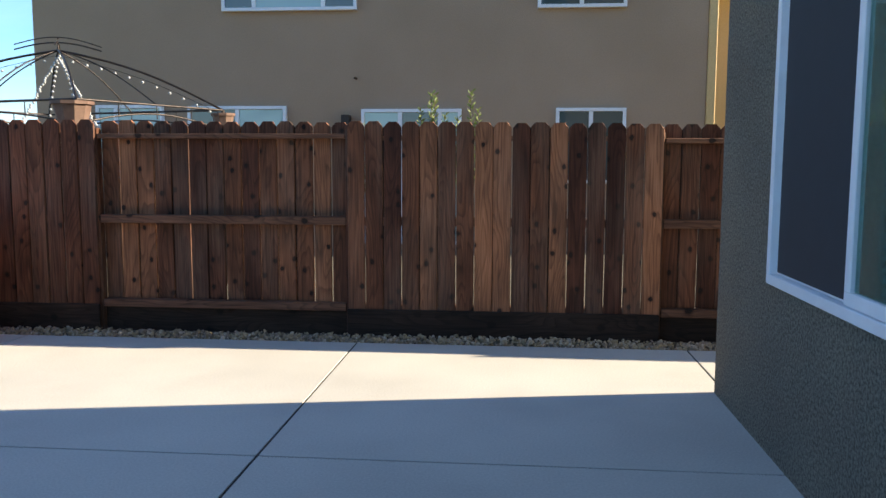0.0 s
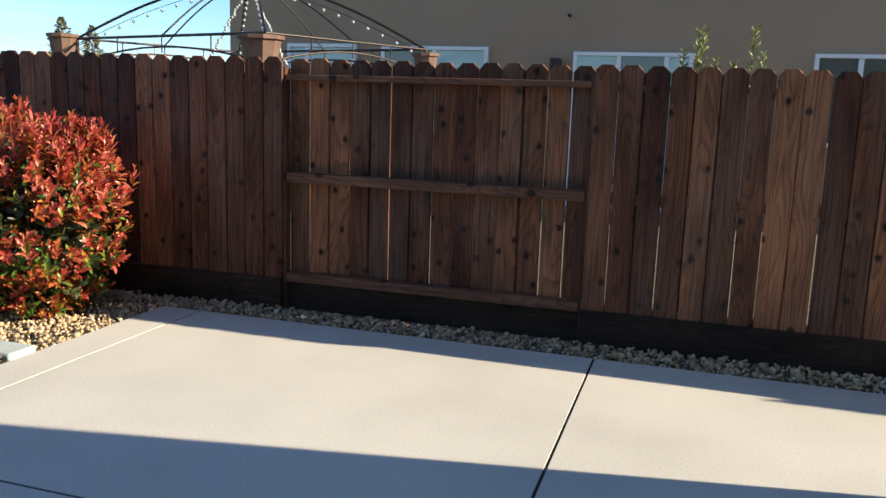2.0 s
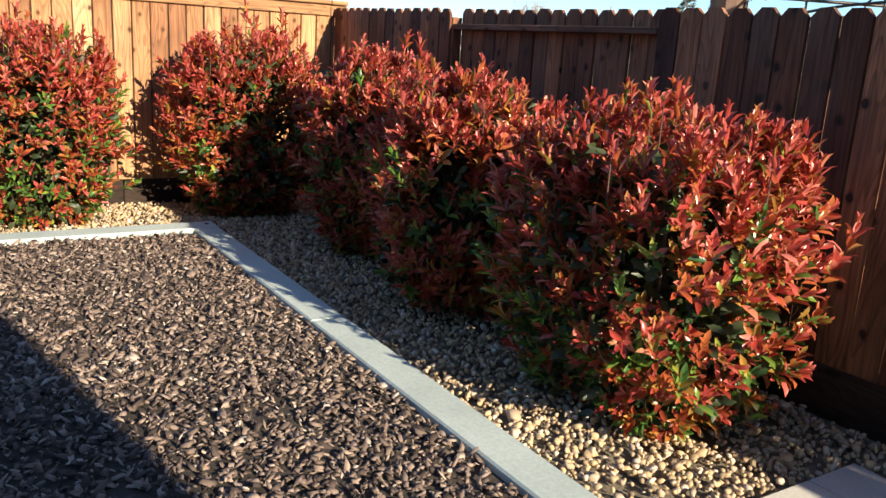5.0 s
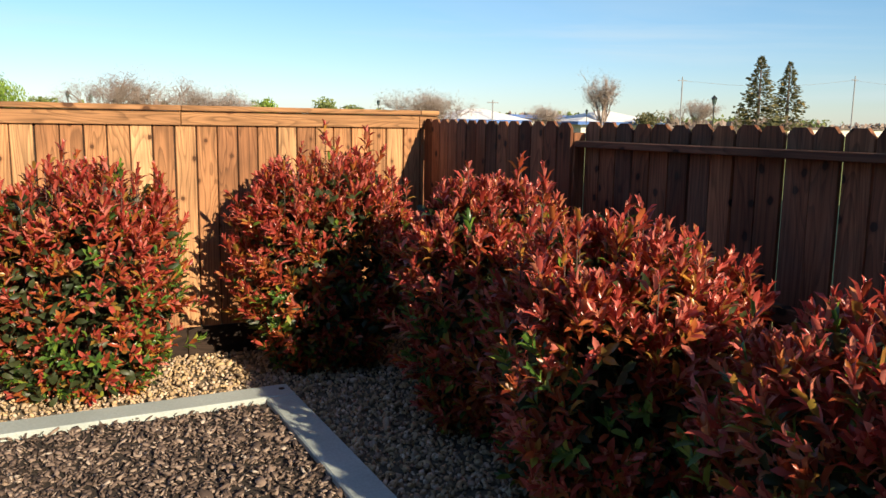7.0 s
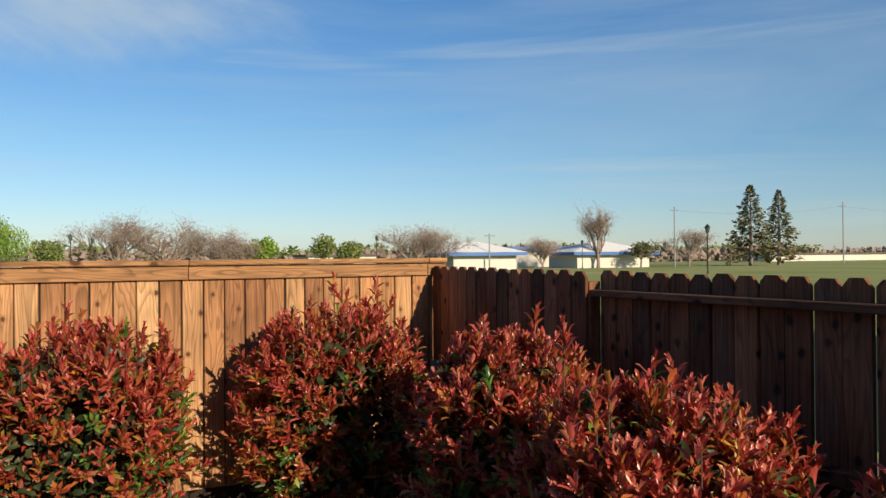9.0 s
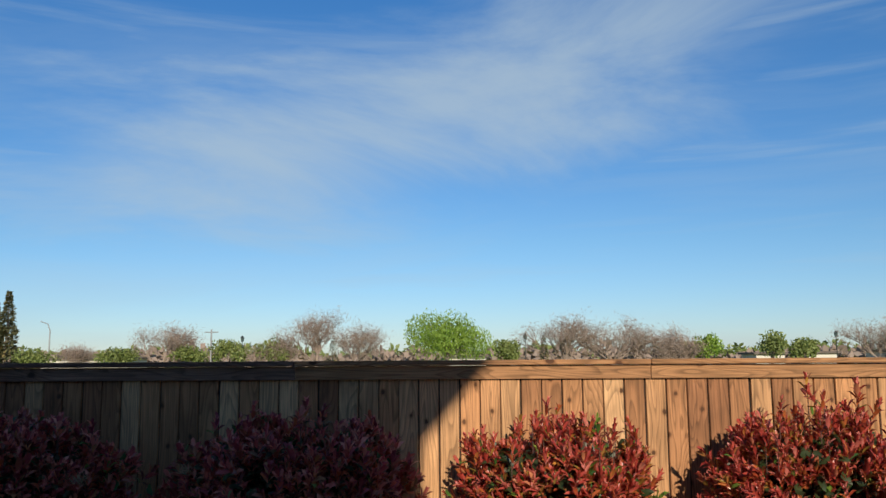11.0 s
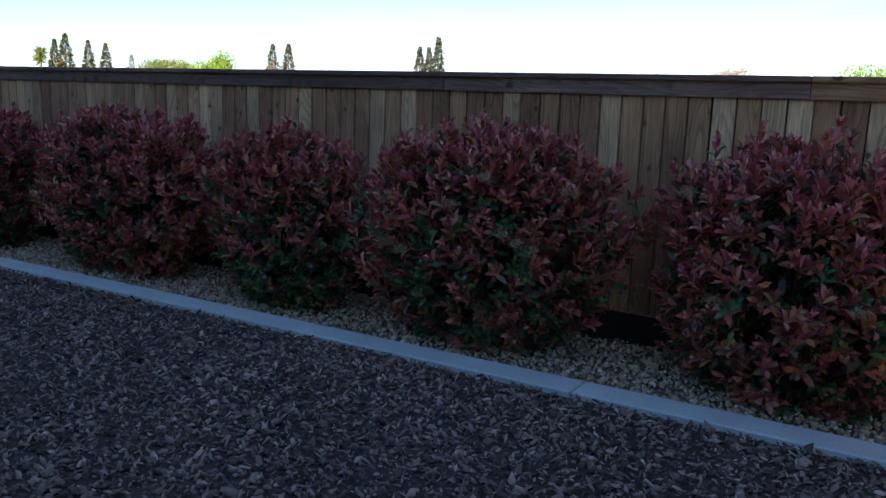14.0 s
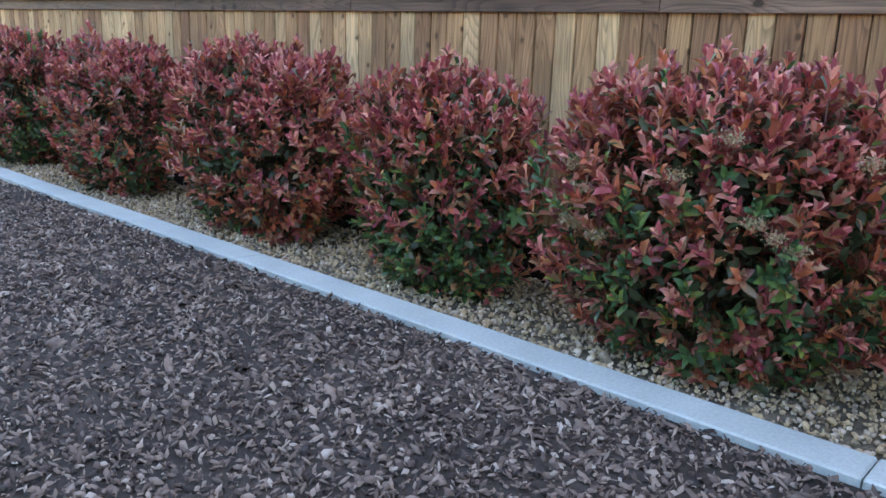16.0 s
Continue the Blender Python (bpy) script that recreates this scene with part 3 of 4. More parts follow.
part("screen", span("screen", (HX + 0.004, W1 - half + 0.0, Z0 + 0.06), (HX + 0.007, W1 - 0.08, Z1 - 0.06), SCREEN, 0), win, "dark insect screen")
part("pane", span("pane", (HX + 0.03, W1 - half, Z0 + 0.08), (HX + 0.036, W1 - 0.085, Z1 - 0.08), PANE, 0), win)
part("pane", span("pane", (HX + 0.008, W0 + 0.09, Z0 + 0.09), (HX + 0.014, W1 - half - 0.055, Z1 - 0.09), PANE, 0), win)
blind = thing("window_blind", "pale horizontal slat blind behind the window glass", "blind")
z = Z0 + 0.06
slat = box_me("slat", (0.006, half - 0.08, 0.045), BLIND, 0.001)
while z < Z1 - 0.05:
    part("slat", slat, blind, at=(HX + 0.13, W0 + half / 2 + 0.02, z), ry=28)
    z += 0.042
# sheet added behind the window; the room's dimness is its near-black colour
tagged(new("room_lining", span("room_lining", (HX + 0.9, W0 - 0.6, 0.1), (HX + 0.95, W1 + 0.6, 2.6), DARK, 0)), "added sheet coloured near black for the unlit room", "wall", kind="structure")


# ---- neighbouring houses ----
def slider(parent, x0, x1, z0, z1, y, splits, mats, label):
    w = child("window", None, parent, label)
    part("window_frame", frame_me("window_frame", x1 - x0, z1 - z0, 0.05, 0.08, WHITE), w, "white window frame", at=(x0, y - 0.03, z0))
    edges = [x0] + list(splits) + [x1]
    for k in range(len(edges) - 1):
        if k:
            part("mullion", span("mullion", (edges[k] - 0.03, y - 0.028, z0 + 0.052), (edges[k] + 0.03, y + 0.03, z1 - 0.052), WHITE, 0.003), w)
        part("pane", span("pane", (edges[k] + 0.034, y - 0.004, z0 + 0.054), (edges[k + 1] - 0.034, y + 0.004, z1 - 0.054), mats[k], 0), w)
    return w


nb = thing("neighbour_house", "two-storey tan stucco house with white windows", "house")
NY = 12.90
part("wall", span("wall", (-7.8, NY, -0.1), (2.66, NY + 9, 6.8), STUCCO_TAN, 0.01), nb)
part("corner_trim", span("corner_trim", (2.662, NY - 0.02, -0.1), (2.790, NY + 0.1, 6.8), STUCCO_YELLOW, 0.01), nb, "pale corner trim")
bm = bmesh.new()
for x, y, z in ((-8.3, NY - .55, 6.8), (3.3, NY - .55, 6.8), (3.3, NY + 9.5, 6.8), (-8.3, NY + 9.5, 6.8), (-4.2, NY + 4.5, 8.3), (-.8, NY + 4.5, 8.3)):
    bm.verts.new((x, y, z))
v = list(bm.verts)
for q in ((0, 1, 2, 3), (0, 1, 5, 4), (1, 2, 5), (2, 3, 4, 5), (3, 0, 4)):
    bm.faces.new([v[k] for k in q])
bmesh.ops.recalc_face_normals(bm, faces=bm.faces[:])
part("roof", done(bm, "roof", SHINGLE), nb, "brown shingle hip roof")
slider(nb, -4.69, -2.58, 3.61, 4.71, NY - 0.05, (-4.18, -3.1), (GLASS, TINT, GLASS), "three-light white window upstairs")
slider(nb, 0.15, 1.46, 3.6, 4.7, NY - 0.05, (0.8,), (GLASS, GLASS), "white slider window upstairs")
slider(nb, -6.78, -5.68, 1.0, 2.19, NY - 0.05, (-6.45,), (TINT, TINT), "white slider window")
slider(nb, -5.28, -3.7, 1.0, 2.17, NY - 0.05, (-4.48,), (GLASS, TINT), "white slider window")
slider(nb, -2.52, -0.98, 0.05, 2.12, NY - 0.05, (-1.92, -1.31), (TINT, GLASS, TINT), "white patio door with green-tinted glass")
slider(nb, 0.45, 1.49, 1.0, 2.13, NY - 0.05, (0.97,), (GLASS, GLASS), "white slider window with blinds")
part("wall_lamp", span("wall_lamp", (-2.82, NY - 0.16, 1.83), (-2.69, NY - 0.002, 2.03), IRON, 0.01), nb, "black wall lantern")
part("vent_pipe", tubes("vent_pipe", [(((-2.61, NY + 0.01, 2.59), (-2.61, NY - 0.06, 2.59)), 0.02, 8, 1)], IRON), nb, "small wall vent")
far = thing("neighbour_house", "yellow stucco house wall beyond the tan house", "house")
part("wall", span("wall", (3.0, 15.5, -0.1), (12, 22, 4.6), STUCCO_YELLOW, 0.01), far)
part("fascia", span("fascia", (3.3, 15.0, 4.3), (12.4, 15.46, 4.52), WHITE, 0.01), far, "white eave fascia")
part("roof", span("roof", (2.5, 14.95, 4.62), (12.5, 22.5, 4.8), SHINGLE, 0.02), far, "shingle roof")

# gazebo frame behind the side fence
gz = thing("gazebo", "bare dark metal gazebo frame with string lights", "gazebo")
C = [Vector(p) for p in ((-4.1, 7.5, 1.87), (-6.55, 8.25, 1.87), (-5.8, 9.9, 1.87), (-3.35, 9.15, 1.87))]
TOP = Vector((-4.92, 8.65, 2.46))


def arc(a, b, lift, n=10):
    return [a.lerp(b, k / n) + Vector((0, 0, lift * math.sin(math.pi * k / n))) for k in range(n + 1)]


for k in range(4):
    a, b = C[k], C[(k + 1) % 4]
    part("post", tubes("post", [((Vector((a.x, a.y, -0.09)), a), 0.02, 6, 1)], IRON), gz)
    part("beam", tubes("beam", [((a, b), 0.012, 6, 1), (arc(a + Vector((0, 0, -0.22)), b + Vector((0, 0, -0.22)), 0.13), 0.009, 5, 1)] + [((a.lerp(b, q) + Vector((0, 0, -0.14)), a.lerp(b, q)), 0.006, 5, 1) for q in (.25, .5, .75)], IRON), gz, "double metal beam")
    part("roof_rib", tubes("roof_rib", [(arc(a, TOP, 0.09), 0.012, 6, 1), (arc((a + b) / 2, TOP, 0.08), 0.008, 5, 1)], IRON), gz, "curved metal roof rib")
part("crown_hoop", tubes("crown_hoop", [(arc(TOP + Vector((-.42, -.1, .0)), TOP + Vector((.42, .1, .0)), .08), 0.008, 5, 1), (arc(TOP + Vector((-.42, -.1, .05)), TOP + Vector((.42, .1, .04)), .09), 0.006, 5, 1), (arc(TOP + Vector((.2, -.4, .0)), TOP + Vector((-.2, .4, .0)), .08), 0.008, 5, 1), ((TOP, TOP + Vector((0, 0, .13))), .012, 6, .4)], IRON), gz, "small curved crown")
for k, a in enumerate(C):
    w = part("light_string", tubes("light_string", [([p + Vector((0, 0, -0.05)) for p in arc(a, TOP, 0.07)], 0.003, 4, 1)], IRON), gz, "string of clear bulbs")
    bm = bmesh.new()
    for q in range(1, 12):
        p = a.lerp(TOP, q / 12) + Vector((0, 0, 0.07 * math.sin(math.pi * q / 12) - 0.085))
        bmesh.ops.create_icosphere(bm, subdivisions=1, radius=0.017, matrix=Matrix.Translation(p))
    child("bulb_strand", done(bm, "bulb_strand", BULB), w)["kind"] = "stuff"
bm = bmesh.new()
rr = random.Random(2)
for q in range(46):
    p = TOP.lerp(Vector((-4.45, 8.3, 1.9)), q / 26) + Vector((rr.uniform(-.012, .012), 0, -0.06))
    bmesh.ops.create_icosphere(bm, subdivisions=1, radius=0.017, matrix=Matrix.Translation(p))
    p = TOP.lerp(Vector((-5.15, 8.4, 1.85)), q / 26) + Vector((rr.uniform(-.012, .012), 0, -0.06))
    bmesh.ops.create_icosphere(bm, subdivisions=1, radius=0.016, matrix=Matrix.Translation(p))
part("bulb_cluster", done(bm, "bulb_cluster", BULB), gz, "hanging strings of clear bulbs")["kind"] = "stuff"


def planter(x, y, z, w):
    p = thing("planter", "rusty tapered metal planter on top of the gazebo corner", "planter", "planters on the gazebo", at=(x, y, z))
    bm = bmesh.new()
    bmesh.ops.create_cone(bm, cap_ends=True, segments=10, radius1=w * 0.30, radius2=w * 0.48, depth=0.26, matrix=Matrix.Translation((0, 0, -0.11)))
    part("tub", done(bm, "tub", RUST), p)
    bm = bmesh.new()
    bmesh.ops.create_cone(bm, cap_ends=True, segments=10, radius1=w * 0.54, radius2=w * 0.54, depth=0.03, matrix=Matrix.Translation((0, 0, 0.03)))
    part("rim", done(bm, "rim", RUST), p)


planter(-4.12, 7.46, 1.80, 0.35)
planter(-6.63, 8.16, 1.86, 0.27)
planter(-3.33, 9.1, 1.79, 0.24)


# ---- shrubs ----
def shrub(name, cx, cy, rx, ry, h, seed, shoots=820, tips=(), green=0.25, mats=(None, None, None), flowers=0, broad=1.0, label=""):
    """A hedge shrub of leafy shoots: small upright leaves at each tip, longer spreading ones below."""
    g = np.random.default_rng(seed)
    ob = thing(name, label, "shrub", "photinia hedge shrubs", at=(cx, cy, -0.035))
    stems, twigs = [], []
    r = random.Random(seed)
    for k in range(9):
        a = r.uniform(0, 6.28)
        e = Vector((math.cos(a) * rx * 0.6 * r.random(), math.sin(a) * ry * 0.6 * r.random(), h * r.uniform(0.6, 0.85)))
        s = Vector((r.uniform(-.05, .05), r.uniform(-.05, .05), -0.02))
        stems.append(([s, s.lerp(e, 0.4) + Vector((r.uniform(-.06, .06), r.uniform(-.06, .06), 0)), e], 0.011, 5, 0.4))
    n = int(shoots * 0.92)
    th = g.uniform(0, 2 * np.pi, n)
    top = g.random(n) < 0.36
    zc = g.uniform(0.0, 0.88, n)
    lump = 1 + 0.10 * np.sin(3 * th + seed) + 0.08 * np.sin(5 * th + 2 * seed) + 0.04 * np.sin(9 * th + 6 * zc)
    prof = np.interp(zc, (0, 0.12, 0.35, 0.7, 0.88), (0.56, 0.74, 0.95, 0.98, 0.85))
    rad = np.where(top, np.sqrt(g.random(n)) * 0.86, prof * (1 - 0.30 * g.random(n) ** 2 + 0.07 * g.normal(0, 1, n)))
    swell = 0.05 * np.sin(9 * rad * np.cos(th) + seed) + 0.05 * np.sin(8 * rad * np.sin(th) + 2 * seed)
    zz = np.where(top, 0.99 - 0.18 * rad ** 3 + swell - 0.12 * g.random(n) ** 2, zc)
    c = np.stack((rx * rad * lump * np.cos(th), ry * rad * lump * np.sin(th), h * (0.05 + 0.93 * zz)), 1)
    out = np.where(top, rad * 0.45, 0.75)
    ax = np.stack((np.cos(th) * out, np.sin(th) * out, np.where(top, 1.2, 0.20 + 0.75 * zz)), 1)
    ax = unit(ax + g.normal(0, 0.22, (n, 3)))
    extra_c, extra_a = [], []
    for tx, ty, tz in tips:
        for q in range(2):
            extra_c.append((tx - cx + 0.012 * q, ty - cy, tz - 0.07 * q + 0.035))
            extra_a.append((g.normal(0, .12), g.normal(0, .12), 1))
        twigs.append(((Vector((tx - cx, ty - cy, tz - 0.30)), Vector((tx - cx, ty - cy, tz))), 0.004, 4, 0.7))
    for q in range(44):
        a, rr_ = g.uniform(0, 6.28), g.uniform(0.1, 0.9)
        b = np.array((rx * rr_ * np.cos(a), ry * rr_ * np.sin(a), h * (1.0 - 0.15 * rr_ ** 3) + abs(g.normal(0.0, 0.065))))
        extra_c.append(b)
        extra_a.append((g.normal(0, .2), g.normal(0, .2), 1))
        twigs.append(((Vector(b) - Vector((0, 0, 0.2)), Vector(b)), 0.003, 4, 0.7))
    c = np.concatenate((c, np.array(extra_c)))
    ax = unit(np.concatenate((ax, np.array(extra_a))))
    n = len(c)
    per = 11
    t = np.repeat(np.arange(n), per)
    A = ax[t]
    s1 = unit(np.cross(A, g.normal(0, 1, (n, 3))[t]))
    s2 = np.cross(A, s1)
    k = np.tile(np.arange(per), n)
    ang = k * 2.4 + g.uniform(-.3, .3, n * per)
    open_ = np.clip(0.22 + 0.085 * k + g.normal(0, 0.13, n * per), 0.1, 1.3)
    d = unit(A * np.cos(open_)[:, None] + (s1 * np.cos(ang)[:, None] + s2 * np.sin(ang)[:, None]) * np.sin(open_)[:, None])
    base = c[t] - A * (0.013 * k)[:, None]
    ln = np.interp(k, (0, 3, 7, 10), (0.042, 0.072, 0.081, 0.072)) * (0.65 + 0.35 * broad) * g.uniform(0.72, 1.18, n * per)
    v1, f1 = leaves_np(base, d, A, ln, ln * g.uniform(0.31, 0.41, n * per) * broad, 0.22)
    low = np.clip(1.75 - 2.1 * c[:, 2] / h, 0.05, 1.5)
    isg = (g.random(n) < green * low * 0.8)[t] & (g.random(n * per) < 0.85) | (g.random(n * per) < 0.22 * green * (k / 10))
    old = (g.random(n * per) < 0.10 + 0.75 * (k / 10) ** 1.5) | (g.random(n) < 0.35 * low)[t]
    idx = np.where(isg, 1, np.where(old, 2, 0))
    part("foliage", mesh_np("foliage", v1, f1, list(mats), np.repeat(idx, 8)), ob)
    # inner fill of leaves, darkened by colour where the crown shades itself
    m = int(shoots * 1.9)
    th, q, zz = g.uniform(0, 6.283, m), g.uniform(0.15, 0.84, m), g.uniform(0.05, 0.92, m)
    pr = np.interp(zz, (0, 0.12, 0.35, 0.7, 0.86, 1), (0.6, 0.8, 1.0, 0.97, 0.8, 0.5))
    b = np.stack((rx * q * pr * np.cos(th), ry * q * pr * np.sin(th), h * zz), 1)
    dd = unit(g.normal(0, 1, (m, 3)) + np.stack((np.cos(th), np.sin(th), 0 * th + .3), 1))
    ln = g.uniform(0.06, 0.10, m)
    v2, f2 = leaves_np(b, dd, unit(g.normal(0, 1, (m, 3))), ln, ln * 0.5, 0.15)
    part("inner_foliage", mesh_np("inner_foliage", v2, f2, [INNER_LEAF]), ob, "older leaves inside the shrub, coloured dark as its inner shade")
    for k in stems:
        part("stem", tubes("stem", [k], STEM), ob)
    part("upright_twig", tubes("upright_twig", twigs, STEM), ob)["kind"] = "stuff"
    for q in range(flowers):
        a = g.uniform(-1.1, 1.1)
        z = g.uniform(0.45, 0.85) * h
        p = np.array((rx * math.cos(a) * 1.03, ry * math.sin(a) * 1.03, z))
        k = 130
        off = g.normal(0, 1, (k, 3)) * np.array((0.026, 0.026, 0.015))
        v, f = leaves_np(p + off, unit(g.normal(0, 1, (k, 3))), unit(g.normal(0, 1, (k, 3))), np.full(k, 0.009), np.full(k, 0.008), 0.4)
        part("flower_head", mesh_np("flower_head", v, f, [FLOWER]), ob, "dry brown flower head")["kind"] = "stuff"
    return ob


BRIGHT, WINE = (RED_LEAF, GREEN_LEAF, BRONZE_LEAF), (WINE_LEAF, DEEP_LEAF, DUSK_LEAF)
SUNLIT = "photinia shrub with glossy red young leaves in pebbles"
SHADED = "photinia shrub with wine-red leaves along the cedar fence"
shrub("shrub", -4.88, 5.80, 0.72, 0.55, 1.22, 3, 1150, green=0.42, mats=BRIGHT, label=SUNLIT)
shrub("shrub", -6.30, 5.82, 0.62, 0.55, 1.24, 4, 1150, green=0.2, mats=BRIGHT, label=SUNLIT)
shrub("shrub", -7.55, 5.90, 0.56, 0.48, 1.34, 5, 950, ((-7.0, 5.9, 1.44),), green=0.2, mats=BRIGHT, label=SUNLIT)
shrub("shrub", -8.96, 5.50, 0.50, 0.64, 1.40, 6, 1020, ((-9.0, 5.50, 1.62), (-8.95, 5.78, 1.60)), green=0.25, mats=BRIGHT, label=SUNLIT)
shrub("shrub", -9.02, 3.98, 0.50, 0.66, 1.34, 7, 1000, green=0.35, mats=BRIGHT, label="photinia shrub with orange-red leaves, half sunlit by the cedar fence")
shrub("shrub", -9.02, 2.30, 0.50, 0.80, 1.36, 8, 1200, green=0.35, mats=WINE, broad=1.2, flowers=3, label=SHADED)
shrub("shrub", -9.00, 0.40, 0.50, 0.86, 1.36, 9, 1300, green=0.4, mats=WINE, broad=1.2, flowers=11, label="photinia shrub with wine-red leaves and dry flower heads")
shrub("shrub", -9.02, -1.22, 0.48, 0.64, 1.26, 10, 900, ((-8.95, -1.2, 1.38),), green=0.7, mats=WINE, broad=1.2, label="photinia shrub with red tips and green lower leaves")
shrub("shrub", -9.02, -3.08, 0.50, 0.98, 1.34, 11, 1100, green=0.2, mats=WINE, broad=1.2, label=SHADED)
shrub("shrub", -9.02, -5.30, 0.50, 0.95, 1.30, 12, 900, green=0.3, mats=WINE, broad=1.2, flowers=3, label=SHADED)
shrub("shrub", -9.02, -7.45, 0.50, 0.95, 1.32, 13, 800, green=0.5, mats=WINE, broad=1.2, label="photinia shrub with many green leaves by the cedar fence")
shrub("shrub", -9.02, -9.7, 0.50, 0.95, 1.30, 14, 600, green=0.4, mats=WINE, broad=1.2, label=SHADED)

# tall weeds behind the side fence
weed = thing("tall_weed", "tall thin yellow-green shrub shoots behind the fence", "plant", at=(-0.85, 7.5, -0.09))
g = np.random.default_rng(8)
shoots = [(-.45, 1.68), (-.12, 1.86), (-.03, 1.99), (.0, 1.97), (.09, 1.8), (.32, 2.0), (.38, 1.85), (-.6, 1.72), (.2, 1.78)]
runs, bb, dd = [], [], []
for x, z in shoots:
    runs.append(((Vector((x * .6, 0, 0)), Vector((x * .9, .03, z * .6)), Vector((x, 0, z))), .007, 5, .4))
    for q in range(46):
        zz = z - q * 0.014
        a = q * 2.4
        bb.append((x, 0, zz))
        dd.append((math.cos(a), math.sin(a), 0.9))
bb, dd = np.array(bb), unit(np.array(dd))
ln = np.full(len(bb), 0.055)
v, f = leaves_np(bb, dd, unit(g.normal(0, 1, bb.shape)), ln, ln * .4, .2)
part("stems", tubes("stems", runs, STEM), weed)
part("leaves", mesh_np("leaves", v, f, [GREENERY]), weed)


# ---- far trees, lamps and buildings ----
def bare_tree(x, y, h, w, seed, label="leafless spreading tree in the distance"):
    r = random.Random(seed)
    h *= 1.12
    t = thing("tree", label, "tree", at=(x, y, -0.09))
    runs = []

    def grow(p, d, ln, rad, lev):
        e = p + d * ln
        runs.append(((p, p.lerp(e, .5) + Vector((r.uniform(-1, 1), r.uniform(-1, 1), 0)) * ln * .07, e), rad, 3 if lev > 1 else 5, 0.6) if lev < 4 else ((p, e), rad, 3, 0.5))
        if lev >= 5:
            return
        for q in range(3):
            nd = (d + Vector((r.uniform(-1, 1) * w, r.uniform(-1, 1) * w, r.uniform(-.3, .5))) * 0.8).normalized()
            grow(p.lerp(e, r.uniform(.3, 1)), nd, ln * r.uniform(.6, .8), rad * .62, lev + 1)
    for q in range(6):
        grow(Vector((0, 0, h * .08)), Vector((r.uniform(-.7, .7) * w, r.uniform(-1.0, 1.0) * w, 1)).normalized(), h * .30, .085 * h / 7, 1)
    part("trunk", tubes("trunk", [((Vector((0, 0, 0)), Vector((0.05, 0, h * .07)), Vector((0, 0, h * .15))), .16 * h / 7, 7, .7)], BARK), t)
    part("crown", tubes("crown", runs, TWIG), t, "fine bare grey-brown twigs")
    g = np.random.default_rng(seed)
    ends = np.array([tuple(q[0][-1]) for q in runs if q[1] < .05 * h / 7])
    ends = ends[g.integers(0, len(ends), 4000)] + g.normal(0, .36, (4000, 3))
    dd = unit(g.normal(0, 1, (4000, 3)) + np.array((0, 0, .6)))
    v, f = far_leaves(ends, dd, unit(g.normal(0, 1, (4000, 3))), g.uniform(.25, .6, 4000), np.full(4000, .03), .1)
    part("fine_twig", mesh_np("fine_twig", v, f, [TWIG]), t)["kind"] = "stuff"
    t.scale = (1, 1.3, 1)
    return t


def leaf_tree(x, y, h, rx, ry, seed, m, n=2600, droop=0.0, label="leafy tree in the distance", size=0.42):
    g = np.random.default_rng(seed)
    r = random.Random(seed)
    t = thing("tree", label, "tree", at=(x, y, -0.09))
    runs = [((Vector((0, 0, 0)), Vector((.1, 0, h * .25)), Vector((0, .1, h * .5))), .035 * h, 7, .6)]
    lobes = [(r.uniform(-.55, .55) * rx, r.uniform(-.6, .6) * ry, h * r.uniform(.5, .78), r.uniform(.35, .55)) for _ in range(9)]
    for lx, ly, lz, s in lobes:
        runs.append(((Vector((0, 0, h * .25)), Vector((lx * .5, ly * .5, lz * .75)), Vector((lx, ly, lz))), .012 * h, 5, .4))
    k = g.integers(0, len(lobes), n)
    L = np.array(lobes)[k]
    d = unit(g.normal(0, 1, (n, 3)))
    rr_ = g.random(n) ** .4
    p = L[:, :3] + d * (rr_ * L[:, 3])[:, None] * np.array((rx, ry, h * .48))
    p[:, 2] -= droop * np.abs(g.normal(0, 1, n)) * h * .12
    p[:, 2] = np.clip(p[:, 2], h * .1, h * 1.02)
    dd = unit(g.normal(0, 1, (n, 3)) + np.array((0, 0, -droop * 2)))
    ln = g.uniform(.5, 1.2, n) * size
    v, f = far_leaves(p, dd, unit(g.normal(0, 1, (n, 3))), ln, ln * (.5 if droop < .1 else .3), .2)
    part("trunk", tubes("trunk", runs, BARK), t)
    part("crown", mesh_np("crown", v, f, [m]), t, "many small leaves in uneven clumps")
    return t


def conifer(x, y, h, w, seed, n=1500, label="dark tall conifer in the distance"):
    g = np.random.default_rng(seed)
    t = thing("tree", label, "tree", at=(x, y, -0.09))
    u = g.random(n) ** .8
    z = h * (.06 + .94 * u)
    a = g.uniform(0, 6.283, n)
    tier = 0.70 + 0.30 * np.sin(z * 4.3 + a + seed) * np.sin(z * 1.7 + 2 * a)
    rad = 1.2 * w * (1 - u) ** .8 * tier * g.uniform(.25, 1, n) + .05
    p = np.stack((rad * np.cos(a), rad * np.sin(a), z), 1)
    d = unit(np.stack((np.cos(a), np.sin(a), 0 * a - .15 + .8 * u ** 4), 1) + g.normal(0, .25, (n, 3)))
    ln = (0.09 * h * (1.1 - u * .7)) * g.uniform(.6, 1.1, n)
    v, f = far_leaves(p, d, unit(g.normal(0, .4, (n, 3)) + np.array((0, 0, 1))), ln, ln * .5, .3)
    part("trunk", tubes("trunk", [((Vector((0, 0, 0)), Vector((0, 0, h * .5)), Vector((0, 0, h))), .03 * h, 7, .1)], BARK), t)
    part("crown", mesh_np("crown", v, f, [CONIFER]), t, "drooping tiers of dark needles")
    return t


